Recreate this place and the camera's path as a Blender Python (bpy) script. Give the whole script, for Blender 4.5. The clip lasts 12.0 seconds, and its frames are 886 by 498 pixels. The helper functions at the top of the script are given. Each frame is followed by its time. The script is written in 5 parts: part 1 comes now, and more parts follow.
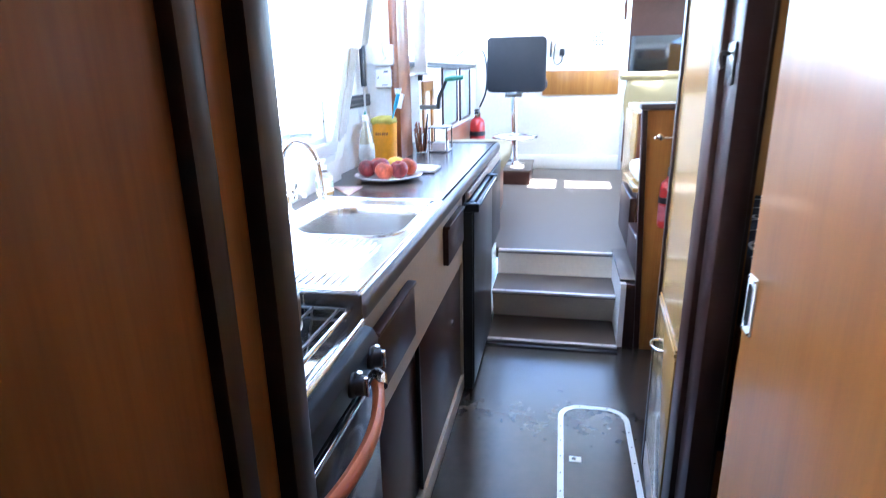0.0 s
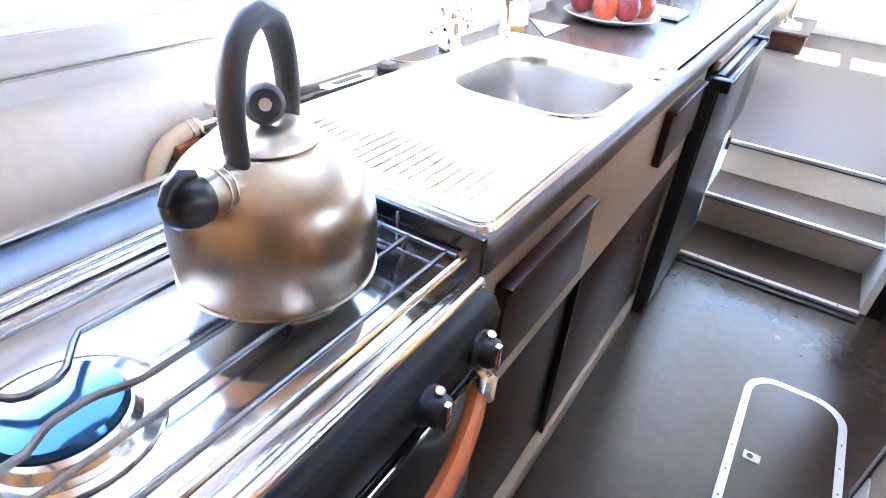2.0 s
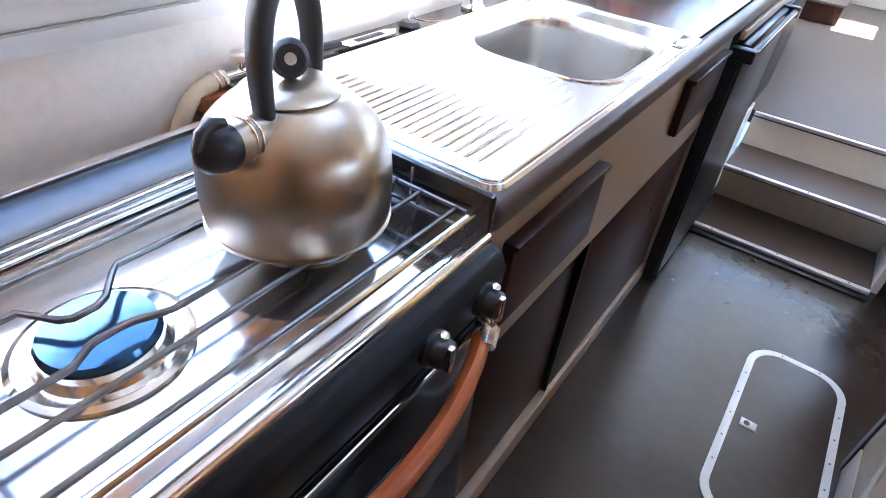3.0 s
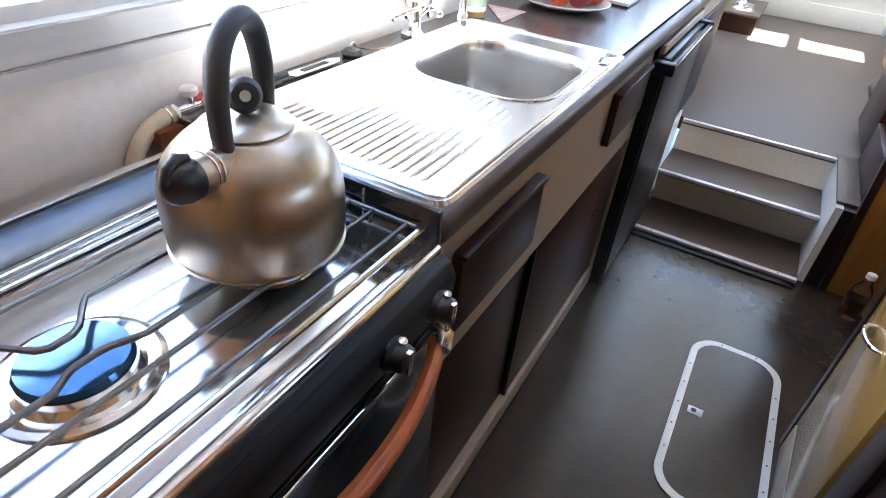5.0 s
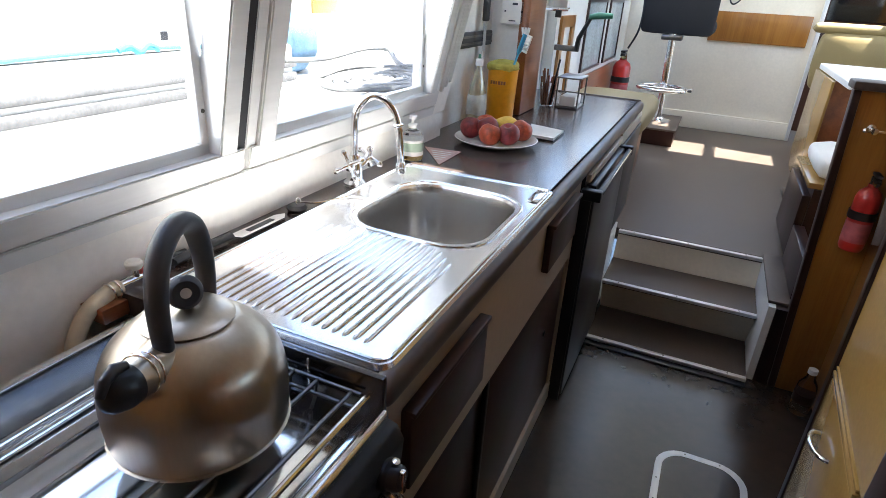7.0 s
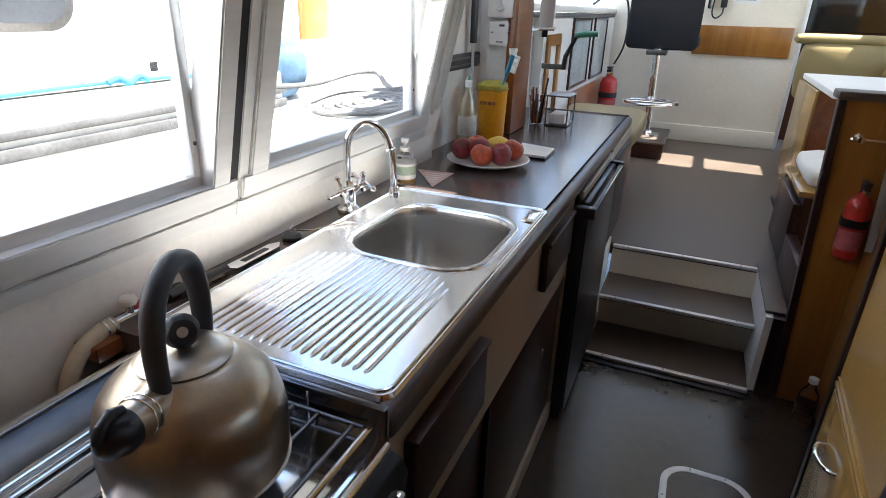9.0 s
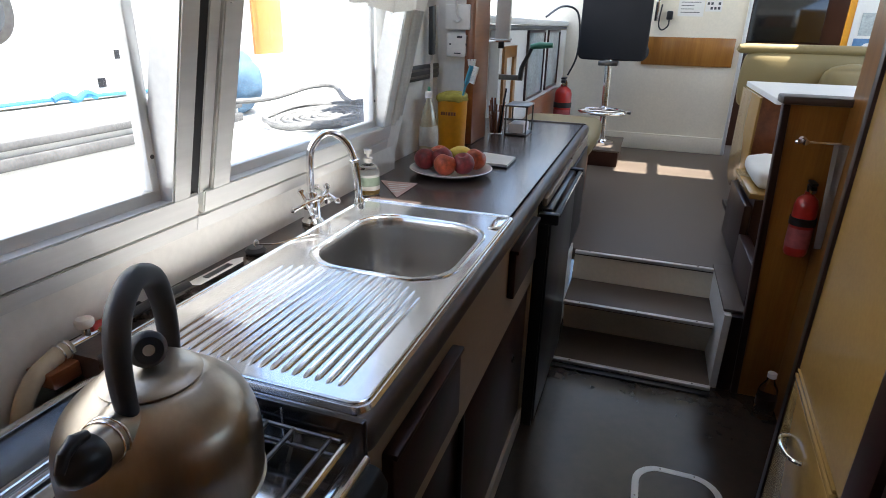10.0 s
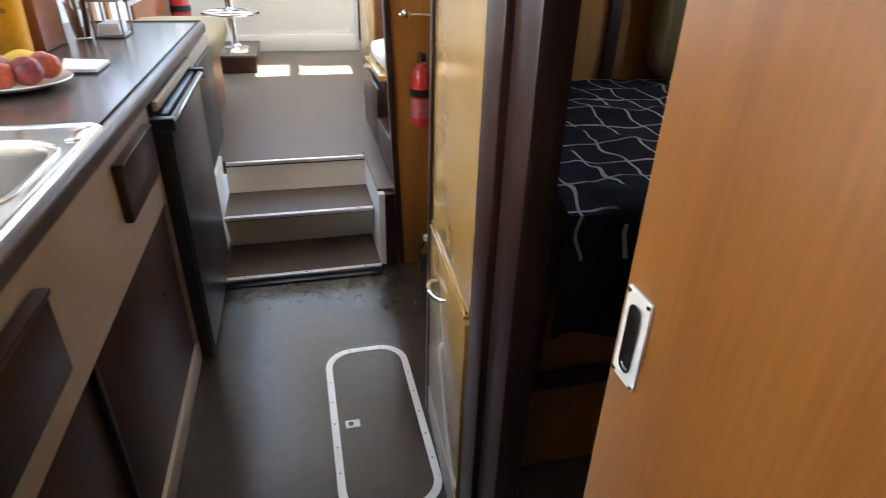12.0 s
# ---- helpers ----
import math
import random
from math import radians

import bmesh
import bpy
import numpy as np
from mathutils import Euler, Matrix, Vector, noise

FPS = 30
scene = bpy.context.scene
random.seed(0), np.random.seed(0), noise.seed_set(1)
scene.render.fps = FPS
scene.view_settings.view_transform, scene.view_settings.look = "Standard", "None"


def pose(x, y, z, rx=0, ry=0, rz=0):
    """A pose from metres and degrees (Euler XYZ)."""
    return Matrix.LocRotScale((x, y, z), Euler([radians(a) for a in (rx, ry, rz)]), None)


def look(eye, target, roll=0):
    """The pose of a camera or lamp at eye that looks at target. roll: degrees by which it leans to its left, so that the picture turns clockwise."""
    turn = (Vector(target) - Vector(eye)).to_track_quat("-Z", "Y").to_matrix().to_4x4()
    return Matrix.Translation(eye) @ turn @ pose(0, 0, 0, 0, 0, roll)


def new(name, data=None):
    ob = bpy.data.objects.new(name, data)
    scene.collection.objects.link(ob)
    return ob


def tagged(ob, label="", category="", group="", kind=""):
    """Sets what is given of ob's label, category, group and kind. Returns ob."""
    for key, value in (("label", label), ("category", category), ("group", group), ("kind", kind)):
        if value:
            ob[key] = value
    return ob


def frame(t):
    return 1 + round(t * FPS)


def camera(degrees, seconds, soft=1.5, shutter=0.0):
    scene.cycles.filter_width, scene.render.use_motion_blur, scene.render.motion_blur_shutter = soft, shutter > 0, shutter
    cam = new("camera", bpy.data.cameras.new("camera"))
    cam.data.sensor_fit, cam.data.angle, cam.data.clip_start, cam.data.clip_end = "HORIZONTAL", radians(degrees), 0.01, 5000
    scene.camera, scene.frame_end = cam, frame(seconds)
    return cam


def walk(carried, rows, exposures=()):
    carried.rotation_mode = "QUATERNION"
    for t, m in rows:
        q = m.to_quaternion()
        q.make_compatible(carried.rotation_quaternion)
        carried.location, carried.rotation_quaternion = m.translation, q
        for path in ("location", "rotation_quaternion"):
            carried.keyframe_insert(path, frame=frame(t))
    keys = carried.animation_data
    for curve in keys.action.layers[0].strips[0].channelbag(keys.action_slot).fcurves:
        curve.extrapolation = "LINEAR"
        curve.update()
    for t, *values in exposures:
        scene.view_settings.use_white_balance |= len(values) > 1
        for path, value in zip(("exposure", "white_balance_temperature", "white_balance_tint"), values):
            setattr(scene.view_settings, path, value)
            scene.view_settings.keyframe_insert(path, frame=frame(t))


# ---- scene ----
cam = camera(75.3, 12.0, soft=0.6, shutter=0.2)
PATH = [
    (0, (0.346, 0.769, 1.303), (-0.036, 2.641, 0.714), -1.1),
    (0.5, (0.3, 0.967, 1.245), (-0.224, 2.662, 0.322), 1.3),
    (1, (0.262, 1.075, 1.219), (-0.299, 2.71, 0.214), 4.0),
    (1.5, (0.241, 1.17, 1.206), (-0.464, 2.644, 0.052), 3.9),
    (2, (0.224, 1.239, 1.238), (-0.632, 2.663, 0.125), 4.6),
    (2.5, (0.238, 1.229, 1.269), (-0.668, 2.617, 0.149), 4.7),
    (2.7, (0.242, 1.223, 1.252), (-0.64, 2.554, 0.047), 5.5),
    (4.5, (0.268, 1.185, 1.246), (-0.504, 2.563, 0.019), 5.5),
    (5, (0.274, 1.178, 1.278), (-0.471, 2.626, 0.118), 5.7),
    (5.5, (0.279, 1.188, 1.304), (-0.459, 2.716, 0.247), 4.9),
    (6, (0.278, 1.189, 1.327), (-0.477, 2.767, 0.359), 4.4),
    (6.5, (0.283, 1.188, 1.35), (-0.441, 2.845, 0.495), 4.2),
    (7, (0.286, 1.194, 1.355), (-0.439, 2.862, 0.524), 3.4),
    (8.8, (0.29, 1.21, 1.355), (-0.391, 2.916, 0.563), 2.0),
    (9, (0.278, 1.2, 1.363), (-0.441, 2.899, 0.59), 1.7),
    (9.5, (0.271, 1.196, 1.367), (-0.422, 2.931, 0.653), 2.2),
    (10, (0.263, 1.198, 1.352), (-0.338, 2.962, 0.624), 1.3),
    (10.5, (0.28, 1.207, 1.351), (-0.213, 2.946, 0.495), 0.9),
    (11, (0.283, 1.234, 1.312), (0.047, 2.986, 0.376), -0.2),
    (11.5, (0.331, 1.253, 1.309), (0.41, 3.024, 0.382), 1.4),
    (12, (0.379, 1.272, 1.258), (0.819, 2.973, 0.303), 1.6),
]

EXPOSURES = [(0, 4.5, 5100, 10), (1.0, 4.8, 5200, 11), (1.5, 5.0, 5500, 12), (2.0, 5.0, 5700, 12), (2.5, 4.42, 5800, 12), (4.5, 4.1, 6050, 11), (5.5, 3.7, 6250, 10), (6.5, 3.15, 6400, 10), (7.0, 2.9, 6400, 10), (9.0, 2.45, 6600, 10),
             (10.0, 2.18, 6500, 10), (10.6, 2.3, 6600, 10), (11.4, 2.65, 6700, 10), (12.0, 3.8, 6900, 10)]
walk(cam, [(t, look(eye, target, roll)) for t, eye, target, roll in PATH], EXPOSURES)

# ---------------------------------------------------------------- light
SUN_EL, SUN_AZ = 66.0, 0.0      # degrees; azimuth counter-clockwise from +x, towards the sun
world = bpy.data.worlds.new("sky")
scene.world = world
world.use_nodes = True
wn = world.node_tree
sky = wn.nodes.new("ShaderNodeTexSky")
sky.sky_type = "NISHITA"
sky.sun_disc = False
sky.sun_elevation = radians(SUN_EL)
sky.sun_rotation = radians(90 - SUN_AZ)
wn.links.new(sky.outputs[0], wn.nodes["Background"].inputs[0])
wn.nodes["Background"].inputs[1].default_value = 0.15
sun = new("sun", bpy.data.lights.new("sun", "SUN"))
sun.data.energy, sun.data.angle, sun.data.color = 5.0, radians(0.5), (1.0, 0.97, 0.92)
_a, _e = radians(SUN_AZ), radians(SUN_EL)
sun.matrix_world = look((0, 0, 8), Vector((0, 0, 8)) - Vector((math.cos(_a) * math.cos(_e), math.sin(_a) * math.cos(_e), math.sin(_e))))


# ---------------------------------------------------------------- materials
def mat(name, base, rough=0.5, metal=0.0, vary=0.12, scale=6.0, fine=60.0, bump=0.05, stretch=(1, 1, 1), coat=0.0, piece=0.0, rvary=0.15):
    """A surface with variation at two scales, grain stretched along an axis, and fine relief."""
    m = bpy.data.materials.new(name)
    m.use_nodes = True
    t = m.node_tree
    b = t.nodes["Principled BSDF"]
    N, L = t.nodes.new, t.links.new
    co = N("ShaderNodeTexCoord")
    mp = N("ShaderNodeMapping")
    mp.inputs["Scale"].default_value = stretch
    L(co.outputs["Object"], mp.inputs[0])
    n1, n2 = N("ShaderNodeTexNoise"), N("ShaderNodeTexNoise")
    n1.inputs["Scale"].default_value, n1.inputs["Detail"].default_value = scale, 5
    n2.inputs["Scale"].default_value, n2.inputs["Detail"].default_value = fine, 4
    L(mp.outputs[0], n1.inputs[0]), L(mp.outputs[0], n2.inputs[0])
    add = N("ShaderNodeMath")
    add.operation = "ADD"
    L(n1.outputs[0], add.inputs[0]), L(n2.outputs[0], add.inputs[1])
    mr = N("ShaderNodeMapRange")
    mr.inputs["From Min"].default_value, mr.inputs["From Max"].default_value = 0.7, 1.3
    mr.inputs["To Min"].default_value, mr.inputs["To Max"].default_value = 1 - vary, 1 + vary
    L(add.outputs[0], mr.inputs[0])
    hsv = N("ShaderNodeHueSaturation")
    hsv.inputs["Color"].default_value = (*base, 1)
    val = mr.outputs[0]
    if piece:
        oi, pm, mul = N("ShaderNodeObjectInfo"), N("ShaderNodeMapRange"), N("ShaderNodeMath")
        pm.inputs["To Min"].default_value, pm.inputs["To Max"].default_value = 1 - piece, 1 + piece
        L(oi.outputs["Random"], pm.inputs[0])
        mul.operation = "MULTIPLY"
        L(val, mul.inputs[0]), L(pm.outputs[0], mul.inputs[1])
        val = mul.outputs[0]
    L(val, hsv.inputs["Value"])
    L(hsv.outputs[0], b.inputs["Base Color"])
    rr = N("ShaderNodeMapRange")
    rr.inputs["To Min"].default_value, rr.inputs["To Max"].default_value = max(0.02, rough * (1 - rvary)), min(1, rough * (1 + rvary))
    L(n1.outputs[0], rr.inputs[0])
    L(rr.outputs[0], b.inputs["Roughness"])
    b.inputs["Metallic"].default_value = metal
    b.inputs["Coat Weight"].default_value = coat
    b.inputs["Coat Roughness"].default_value = 0.12
    if bump:
        bp = N("ShaderNodeBump")
        bp.inputs["Strength"].default_value, bp.inputs["Distance"].default_value = bump, 0.004
        L(n2.outputs[0], bp.inputs["Height"])
        L(bp.outputs[0], b.inputs["Normal"])
    return m


def wood(name, base, dark, rough=0.35, axis=2, rings=14.0, coat=0.3, bump=0.04):
    """Wood or wood veneer with long grain along an axis."""
    m = bpy.data.materials.new(name)
    m.use_nodes = True
    t = m.node_tree
    b = t.nodes["Principled BSDF"]
    N, L = t.nodes.new, t.links.new
    co, mp = N("ShaderNodeTexCoord"), N("ShaderNodeMapping")
    s = [rings] * 3
    s[axis] = rings * 0.05
    mp.inputs["Scale"].default_value = s
    L(co.outputs["Object"], mp.inputs[0])
    n1, n2 = N("ShaderNodeTexNoise"), N("ShaderNodeTexNoise")
    n1.inputs["Scale"].default_value, n1.inputs["Detail"].default_value, n1.inputs["Distortion"].default_value = 1.0, 6, 0.6
    n2.inputs["Scale"].default_value, n2.inputs["Detail"].default_value = 9.0, 3
    L(mp.outputs[0], n1.inputs[0]), L(mp.outputs[0], n2.inputs[0])
    add = N("ShaderNodeMath")
    add.operation = "MULTIPLY_ADD"
    add.inputs[1].default_value = 0.45
    L(n2.outputs[0], add.inputs[0]), L(n1.outputs[0], add.inputs[2])
    cr = N("ShaderNodeValToRGB")
    cr.color_ramp.elements[0].position, cr.color_ramp.elements[1].position = 0.45, 0.95
    cr.color_ramp.elements[0].color, cr.color_ramp.elements[1].color = (*dark, 1), (*base, 1)
    L(add.outputs[0], cr.inputs[0])
    L(cr.outputs[0], b.inputs["Base Color"])
    b.inputs["Roughness"].default_value = rough
    b.inputs["Coat Weight"].default_value, b.inputs["Coat Roughness"].default_value = coat, 0.15
    bp = N("ShaderNodeBump")
    bp.inputs["Strength"].default_value, bp.inputs["Distance"].default_value = bump, 0.003
    L(add.outputs[0], bp.inputs["Height"])
    L(bp.outputs[0], b.inputs["Normal"])
    return m


def glass(name, tint=(1, 1, 1), rough=0.0, ior=1.45):
    m = bpy.data.materials.new(name)
    m.use_nodes = True
    b = m.node_tree.nodes["Principled BSDF"]
    b.inputs["Base Color"].default_value = (*tint, 1)
    b.inputs["Transmission Weight"].default_value = 1
    b.inputs["Roughness"].default_value, b.inputs["IOR"].default_value = rough, ior
    return m


WHITE = mat("white_panel", (0.87, 0.85, 0.8), 0.35, vary=0.05, scale=3, bump=0.03)
GEL = mat("gelcoat", (0.8, 0.8, 0.78), 0.2, vary=0.05, scale=2, bump=0.02)
CREAM = mat("cream_laminate", (0.41, 0.24, 0.07), 0.24, vary=0.06, scale=4, fine=90, bump=0.01, coat=0.4)
CREAMFRONT = mat("cream_front", (0.42, 0.34, 0.26), 0.4, vary=0.06)
ALU = mat("aluminium", (0.72, 0.72, 0.7), 0.38, 0.3, vary=0.08, stretch=(1, 0.1, 1), bump=0.02)
STEEL = mat("brushed_steel", (0.8, 0.81, 0.82), 0.13, 0.97, vary=0.03, scale=3, fine=160, stretch=(1, 0.2, 1), bump=0.004)
KETTLE = mat("kettle_steel", (0.43, 0.37, 0.295), 0.35, 1.0, vary=0.06, scale=4, fine=170, stretch=(1, 1, 0.05), bump=0.006)
_t = KETTLE.node_tree
_tan = _t.nodes.new("ShaderNodeTangent")            # spun finish: brushed round the upright axis
_tan.direction_type, _tan.axis = "RADIAL", "Z"
_t.links.new(_tan.outputs[0], _t.nodes["Principled BSDF"].inputs["Tangent"])
_t.nodes["Principled BSDF"].inputs["Anisotropic"].default_value = 0.5
# satin steel, darkened so the bowl and pull cup hold shade in their colour
SHADED_STEEL = mat("satin_shaded_steel", (0.42, 0.41, 0.4), 0.24, 1.0, vary=0.1, scale=5, fine=160, bump=0.04)
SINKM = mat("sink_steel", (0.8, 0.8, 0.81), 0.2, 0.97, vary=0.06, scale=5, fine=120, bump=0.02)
CHROME = mat("chrome", (0.85, 0.85, 0.85), 0.08, 1.0, vary=0.03, bump=0)
DARKSTEEL = mat("dark_steel", (0.16, 0.15, 0.14), 0.3, 0.9, vary=0.2, bump=0.03)
BLACK = mat("black_plastic", (0.015, 0.015, 0.017), 0.4, vary=0.2, bump=0.04)
BLACKGLASS = mat("black_enamel", (0.012, 0.012, 0.013), 0.12, vary=0.2, bump=0.0, coat=0.5)
GREYRUB = mat("charcoal_grip", (0.035, 0.036, 0.042), 0.55, vary=0.15, bump=0.06)
TOP = mat("brown_worktop", (0.075, 0.052, 0.042), 0.24, vary=0.18, scale=9, fine=220, bump=0.03, coat=0.2)
FLOOR = mat("brown_vinyl", (0.041, 0.029, 0.021), 0.24, vary=0.14, scale=3, fine=30, bump=0.004, rvary=0.3)
CARPET = mat("grey_vinyl", (0.11, 0.083, 0.062), 0.48, vary=0.16, scale=4, fine=180, bump=0.12)
TREAD = mat("brown_tread_vinyl", (0.09, 0.062, 0.044), 0.5, vary=0.16, scale=5, fine=180, bump=0.1)
BROWN = mat("brown_laminate", (0.046, 0.019, 0.013), 0.34, vary=0.16, scale=8, fine=100, bump=0.02)
for _m, _v in ((FLOOR, 0.55), (BROWN, 0.25)):          # dull old finishes
    _m.node_tree.nodes["Principled BSDF"].inputs["Specular IOR Level"].default_value = _v
DARKWOOD = wood("dark_mahogany", (0.036, 0.012, 0.009), (0.014, 0.005, 0.004), 0.38, 2, 30, coat=0.08)
DARKWOODY = wood("dark_mahogany_long", (0.036, 0.012, 0.009), (0.014, 0.005, 0.004), 0.3, 1, 30)
ORANGE = wood("honey_veneer", (0.38, 0.165, 0.034), (0.23, 0.085, 0.015), 0.28, 2, 20)
DOORWOOD = wood("door_veneer", (0.33, 0.13, 0.026), (0.21, 0.075, 0.014), 0.34, 2, 24)
LEAFWOOD = wood("sliding_door_veneer", (0.25, 0.096, 0.018), (0.16, 0.055, 0.01), 0.34, 2, 24)
REDWOOD = wood("red_veneer", (0.3, 0.1, 0.035), (0.17, 0.05, 0.018), 0.3, 1, 22)
COPPER = wood("red_handle_wood", (0.5, 0.13, 0.03), (0.36, 0.08, 0.018), 0.4, 1, 30, coat=0.1)


# ---------------------------------------------------------------- helpers
BASE = {}


def thing(name, label, category, base=(0, 0, 0), group="", kind=""):
    ob = new(name)
    ob.location = base
    BASE[ob] = Vector(base)
    return tagged(ob, label, category, group, kind)


def finish(name, bm, material, smooth):
    me = bpy.data.meshes.new(name)
    bmesh.ops.recalc_face_normals(bm, faces=bm.faces)
    bm.to_mesh(me)
    bm.free()
    me.materials.append(material)
    if smooth:
        for p in me.polygons:
            p.use_smooth = True
        me.set_sharp_from_angle(angle=radians(smooth))
    return me


def part(name, bm, material, parent, label="", smooth=35):
    """One mesh, built in world metres, under a thing or a part."""
    bmesh.ops.translate(bm, verts=bm.verts, vec=-BASE[parent])
    ob = new(name, finish(name, bm, material, smooth))
    ob.parent = parent
    BASE[ob] = BASE[parent]
    return tagged(ob, label)


def solid(name, bm, material, label, category, kind="", group="", smooth=35):
    """A thing that is one mesh."""
    xs = [v.co for v in bm.verts]
    base = Vector((sum(v.x for v in xs) / len(xs), sum(v.y for v in xs) / len(xs), min(v.z for v in xs)))
    bmesh.ops.translate(bm, verts=bm.verts, vec=-base)
    ob = new(name, finish(name, bm, material, smooth))
    ob.location = base
    BASE[ob] = base
    return tagged(ob, label, category, group, kind)


def box(x0, x1, y0, y1, z0, z1, bevel=0.0, seg=2):
    bm = bmesh.new()
    bmesh.ops.create_cube(bm, size=1)
    for v in bm.verts:
        v.co = Vector(((x0 + x1) / 2 + v.co.x * (x1 - x0), (y0 + y1) / 2 + v.co.y * (y1 - y0), (z0 + z1) / 2 + v.co.z * (z1 - z0)))
    if bevel:
        bmesh.ops.bevel(bm, geom=bm.edges[:], offset=bevel, segments=seg, affect="EDGES", profile=0.5)
    return bm


def join(*bms):
    out = bms[0]
    for b in bms[1:]:
        me = bpy.data.meshes.new("tmp")
        b.to_mesh(me)
        b.free()
        out.from_mesh(me)
        bpy.data.meshes.remove(me)
    return out


def prism(poly, depth, m=None, bevel=0.0, seg=2):
    """A plate: outline poly in its own x, y, thickness along z from 0 to depth, placed by m."""
    bm = bmesh.new()
    f = bm.faces.new([bm.verts.new((x, y, 0)) for x, y in poly])
    r = bmesh.ops.extrude_face_region(bm, geom=[f])
    bmesh.ops.translate(bm, verts=[v for v in r["geom"] if isinstance(v, bmesh.types.BMVert)], vec=(0, 0, depth))
    if bevel:
        bmesh.ops.bevel(bm, geom=bm.edges[:], offset=bevel, segments=seg, affect="EDGES", profile=0.5)
    if m is not None:
        bmesh.ops.transform(bm, verts=bm.verts, matrix=m)
    return bm


def rounded(x0, x1, y0, y1, r, n=6):
    pts = []
    for cx, cy, a in ((x1 - r, y1 - r, 0), (x0 + r, y1 - r, 90), (x0 + r, y0 + r, 180), (x1 - r, y0 + r, 270)):
        for i in range(n + 1):
            b = radians(a + 90 * i / n)
            pts.append((cx + r * math.cos(b), cy + r * math.sin(b)))
    return pts


def lathe(profile, m=None, n=40):
    """A turned solid: (radius, height) pairs round the z axis."""
    bm = bmesh.new()
    rings = []
    for r, z in profile:
        if r < 1e-5:
            rings.append([bm.verts.new((0, 0, z))])
        else:
            rings.append([bm.verts.new((r * math.cos(2 * math.pi * i / n), r * math.sin(2 * math.pi * i / n), z)) for i in range(n)])
    for a, b in zip(rings, rings[1:]):
        for i in range(n):
            j = (i + 1) % n
            if len(a) == 1 and len(b) == 1:
                continue
            if len(a) == 1:
                bm.faces.new((a[0], b[i], b[j]))
            elif len(b) == 1:
                bm.faces.new((a[i], a[j], b[0]))
            else:
                bm.faces.new((a[i], a[j], b[j], b[i]))
    for ring in (rings[0], rings[-1]):
        if len(ring) > 1:
            bm.faces.new(ring)
    if m is not None:
        bmesh.ops.transform(bm, verts=bm.verts, matrix=m)
    return bm


def smoothed(pts, sub=8, closed=False):
    P = [Vector(p) for p in pts]
    out = []
    n = len(P)
    for i in range(n if closed else n - 1):
        g = lambda k: P[k % n] if closed else P[min(max(k, 0), n - 1)]
        p0, p1, p2, p3 = g(i - 1), g(i), g(i + 1), g(i + 2)
        for s in range(sub):
            t = s / sub
            out.append(0.5 * (2 * p1 + (p2 - p0) * t + (2 * p0 - 5 * p1 + 4 * p2 - p3) * t * t + (3 * p1 - p0 - 3 * p2 + p3) * t ** 3))
    if not closed:
        out.append(P[-1])
    return out


def tube(pts, r, n=10, closed=False, flat=1.0):
    """A round (or flattened) bar along a line of points. r: one radius or one for each point."""
    P = [Vector(p) for p in pts]
    bm = bmesh.new()
    rings = []
    up = Vector((0, 0, 1))
    prev = None
    for i, p in enumerate(P):
        a = P[i - 1] if (i or closed) else p
        b = P[(i + 1) % len(P)] if (i < len(P) - 1 or closed) else p
        d = (b - a).normalized()
        if prev is None:
            ref = up if abs(d.z) < 0.9 else Vector((1, 0, 0))
            u = d.cross(ref).normalized()
        else:
            u = (prev - d * prev.dot(d)).normalized()
        prev = u
        w = d.cross(u)
        rr = r[i] if isinstance(r, (list, tuple)) else r
        rings.append([bm.verts.new(p + rr * (u * math.cos(2 * math.pi * k / n) + w * flat * math.sin(2 * math.pi * k / n))) for k in range(n)])
    m = len(rings)
    for i in range(m if closed else m - 1):
        A, B = rings[i], rings[(i + 1) % m]
        for k in range(n):
            bm.faces.new((A[k], A[(k + 1) % n], B[(k + 1) % n], B[k]))
    if not closed:
        bm.faces.new(rings[0])
        bm.faces.new(rings[-1])
    return bm


def face_x(poly, x, depth, bevel=0.0):
    """A plate whose outline is given in (y, z), standing at x and thick towards +x."""
    return prism(poly, depth, Matrix(((0, 0, 1, x), (1, 0, 0, 0), (0, 1, 0, 0), (0, 0, 0, 1))), bevel)


def face_y(poly, y, depth, bevel=0.0):
    """A plate whose outline is given in (x, z), standing at y and thick towards -y."""
    return prism(poly, depth, Matrix(((1, 0, 0, 0), (0, 0, -1, y), (0, 1, 0, 0), (0, 0, 0, 1))), bevel)


def rect(a0, a1, b0, b1):
    return [(a0, b0), (a1, b0), (a1, b1), (a0, b1)]


# off-white tinted cream: warm light on the forward wall, put into the colour
WARMCREAM = mat("warm_lit_cream", (0.8, 0.73, 0.6), 0.4, vary=0.05, scale=3, bump=0.03)
FRIDGE = mat("dark_fridge_door", (0.018, 0.018, 0.02), 0.3, vary=0.15, bump=0.02)
UPBACK = mat("dull_steel_upstand", (0.08, 0.084, 0.09), 0.25, 0.9, vary=0.15, bump=0.01)
UPSTAND = mat("dark_upstand", (0.13, 0.135, 0.15), 0.2, 0.95, vary=0.2, bump=0.01)
FRUIT = mat("nectarine_skin", (0.5, 0.09, 0.035), 0.35, vary=0.5, scale=18, fine=90, bump=0.02)
FRUIT_DARK = mat("dark_nectarine_skin", (0.24, 0.03, 0.03), 0.35, vary=0.5, scale=18, fine=90, bump=0.02)
LEMON = mat("lemon_skin", (0.75, 0.5, 0.06), 0.4, vary=0.12, scale=20, fine=200, bump=0.15)
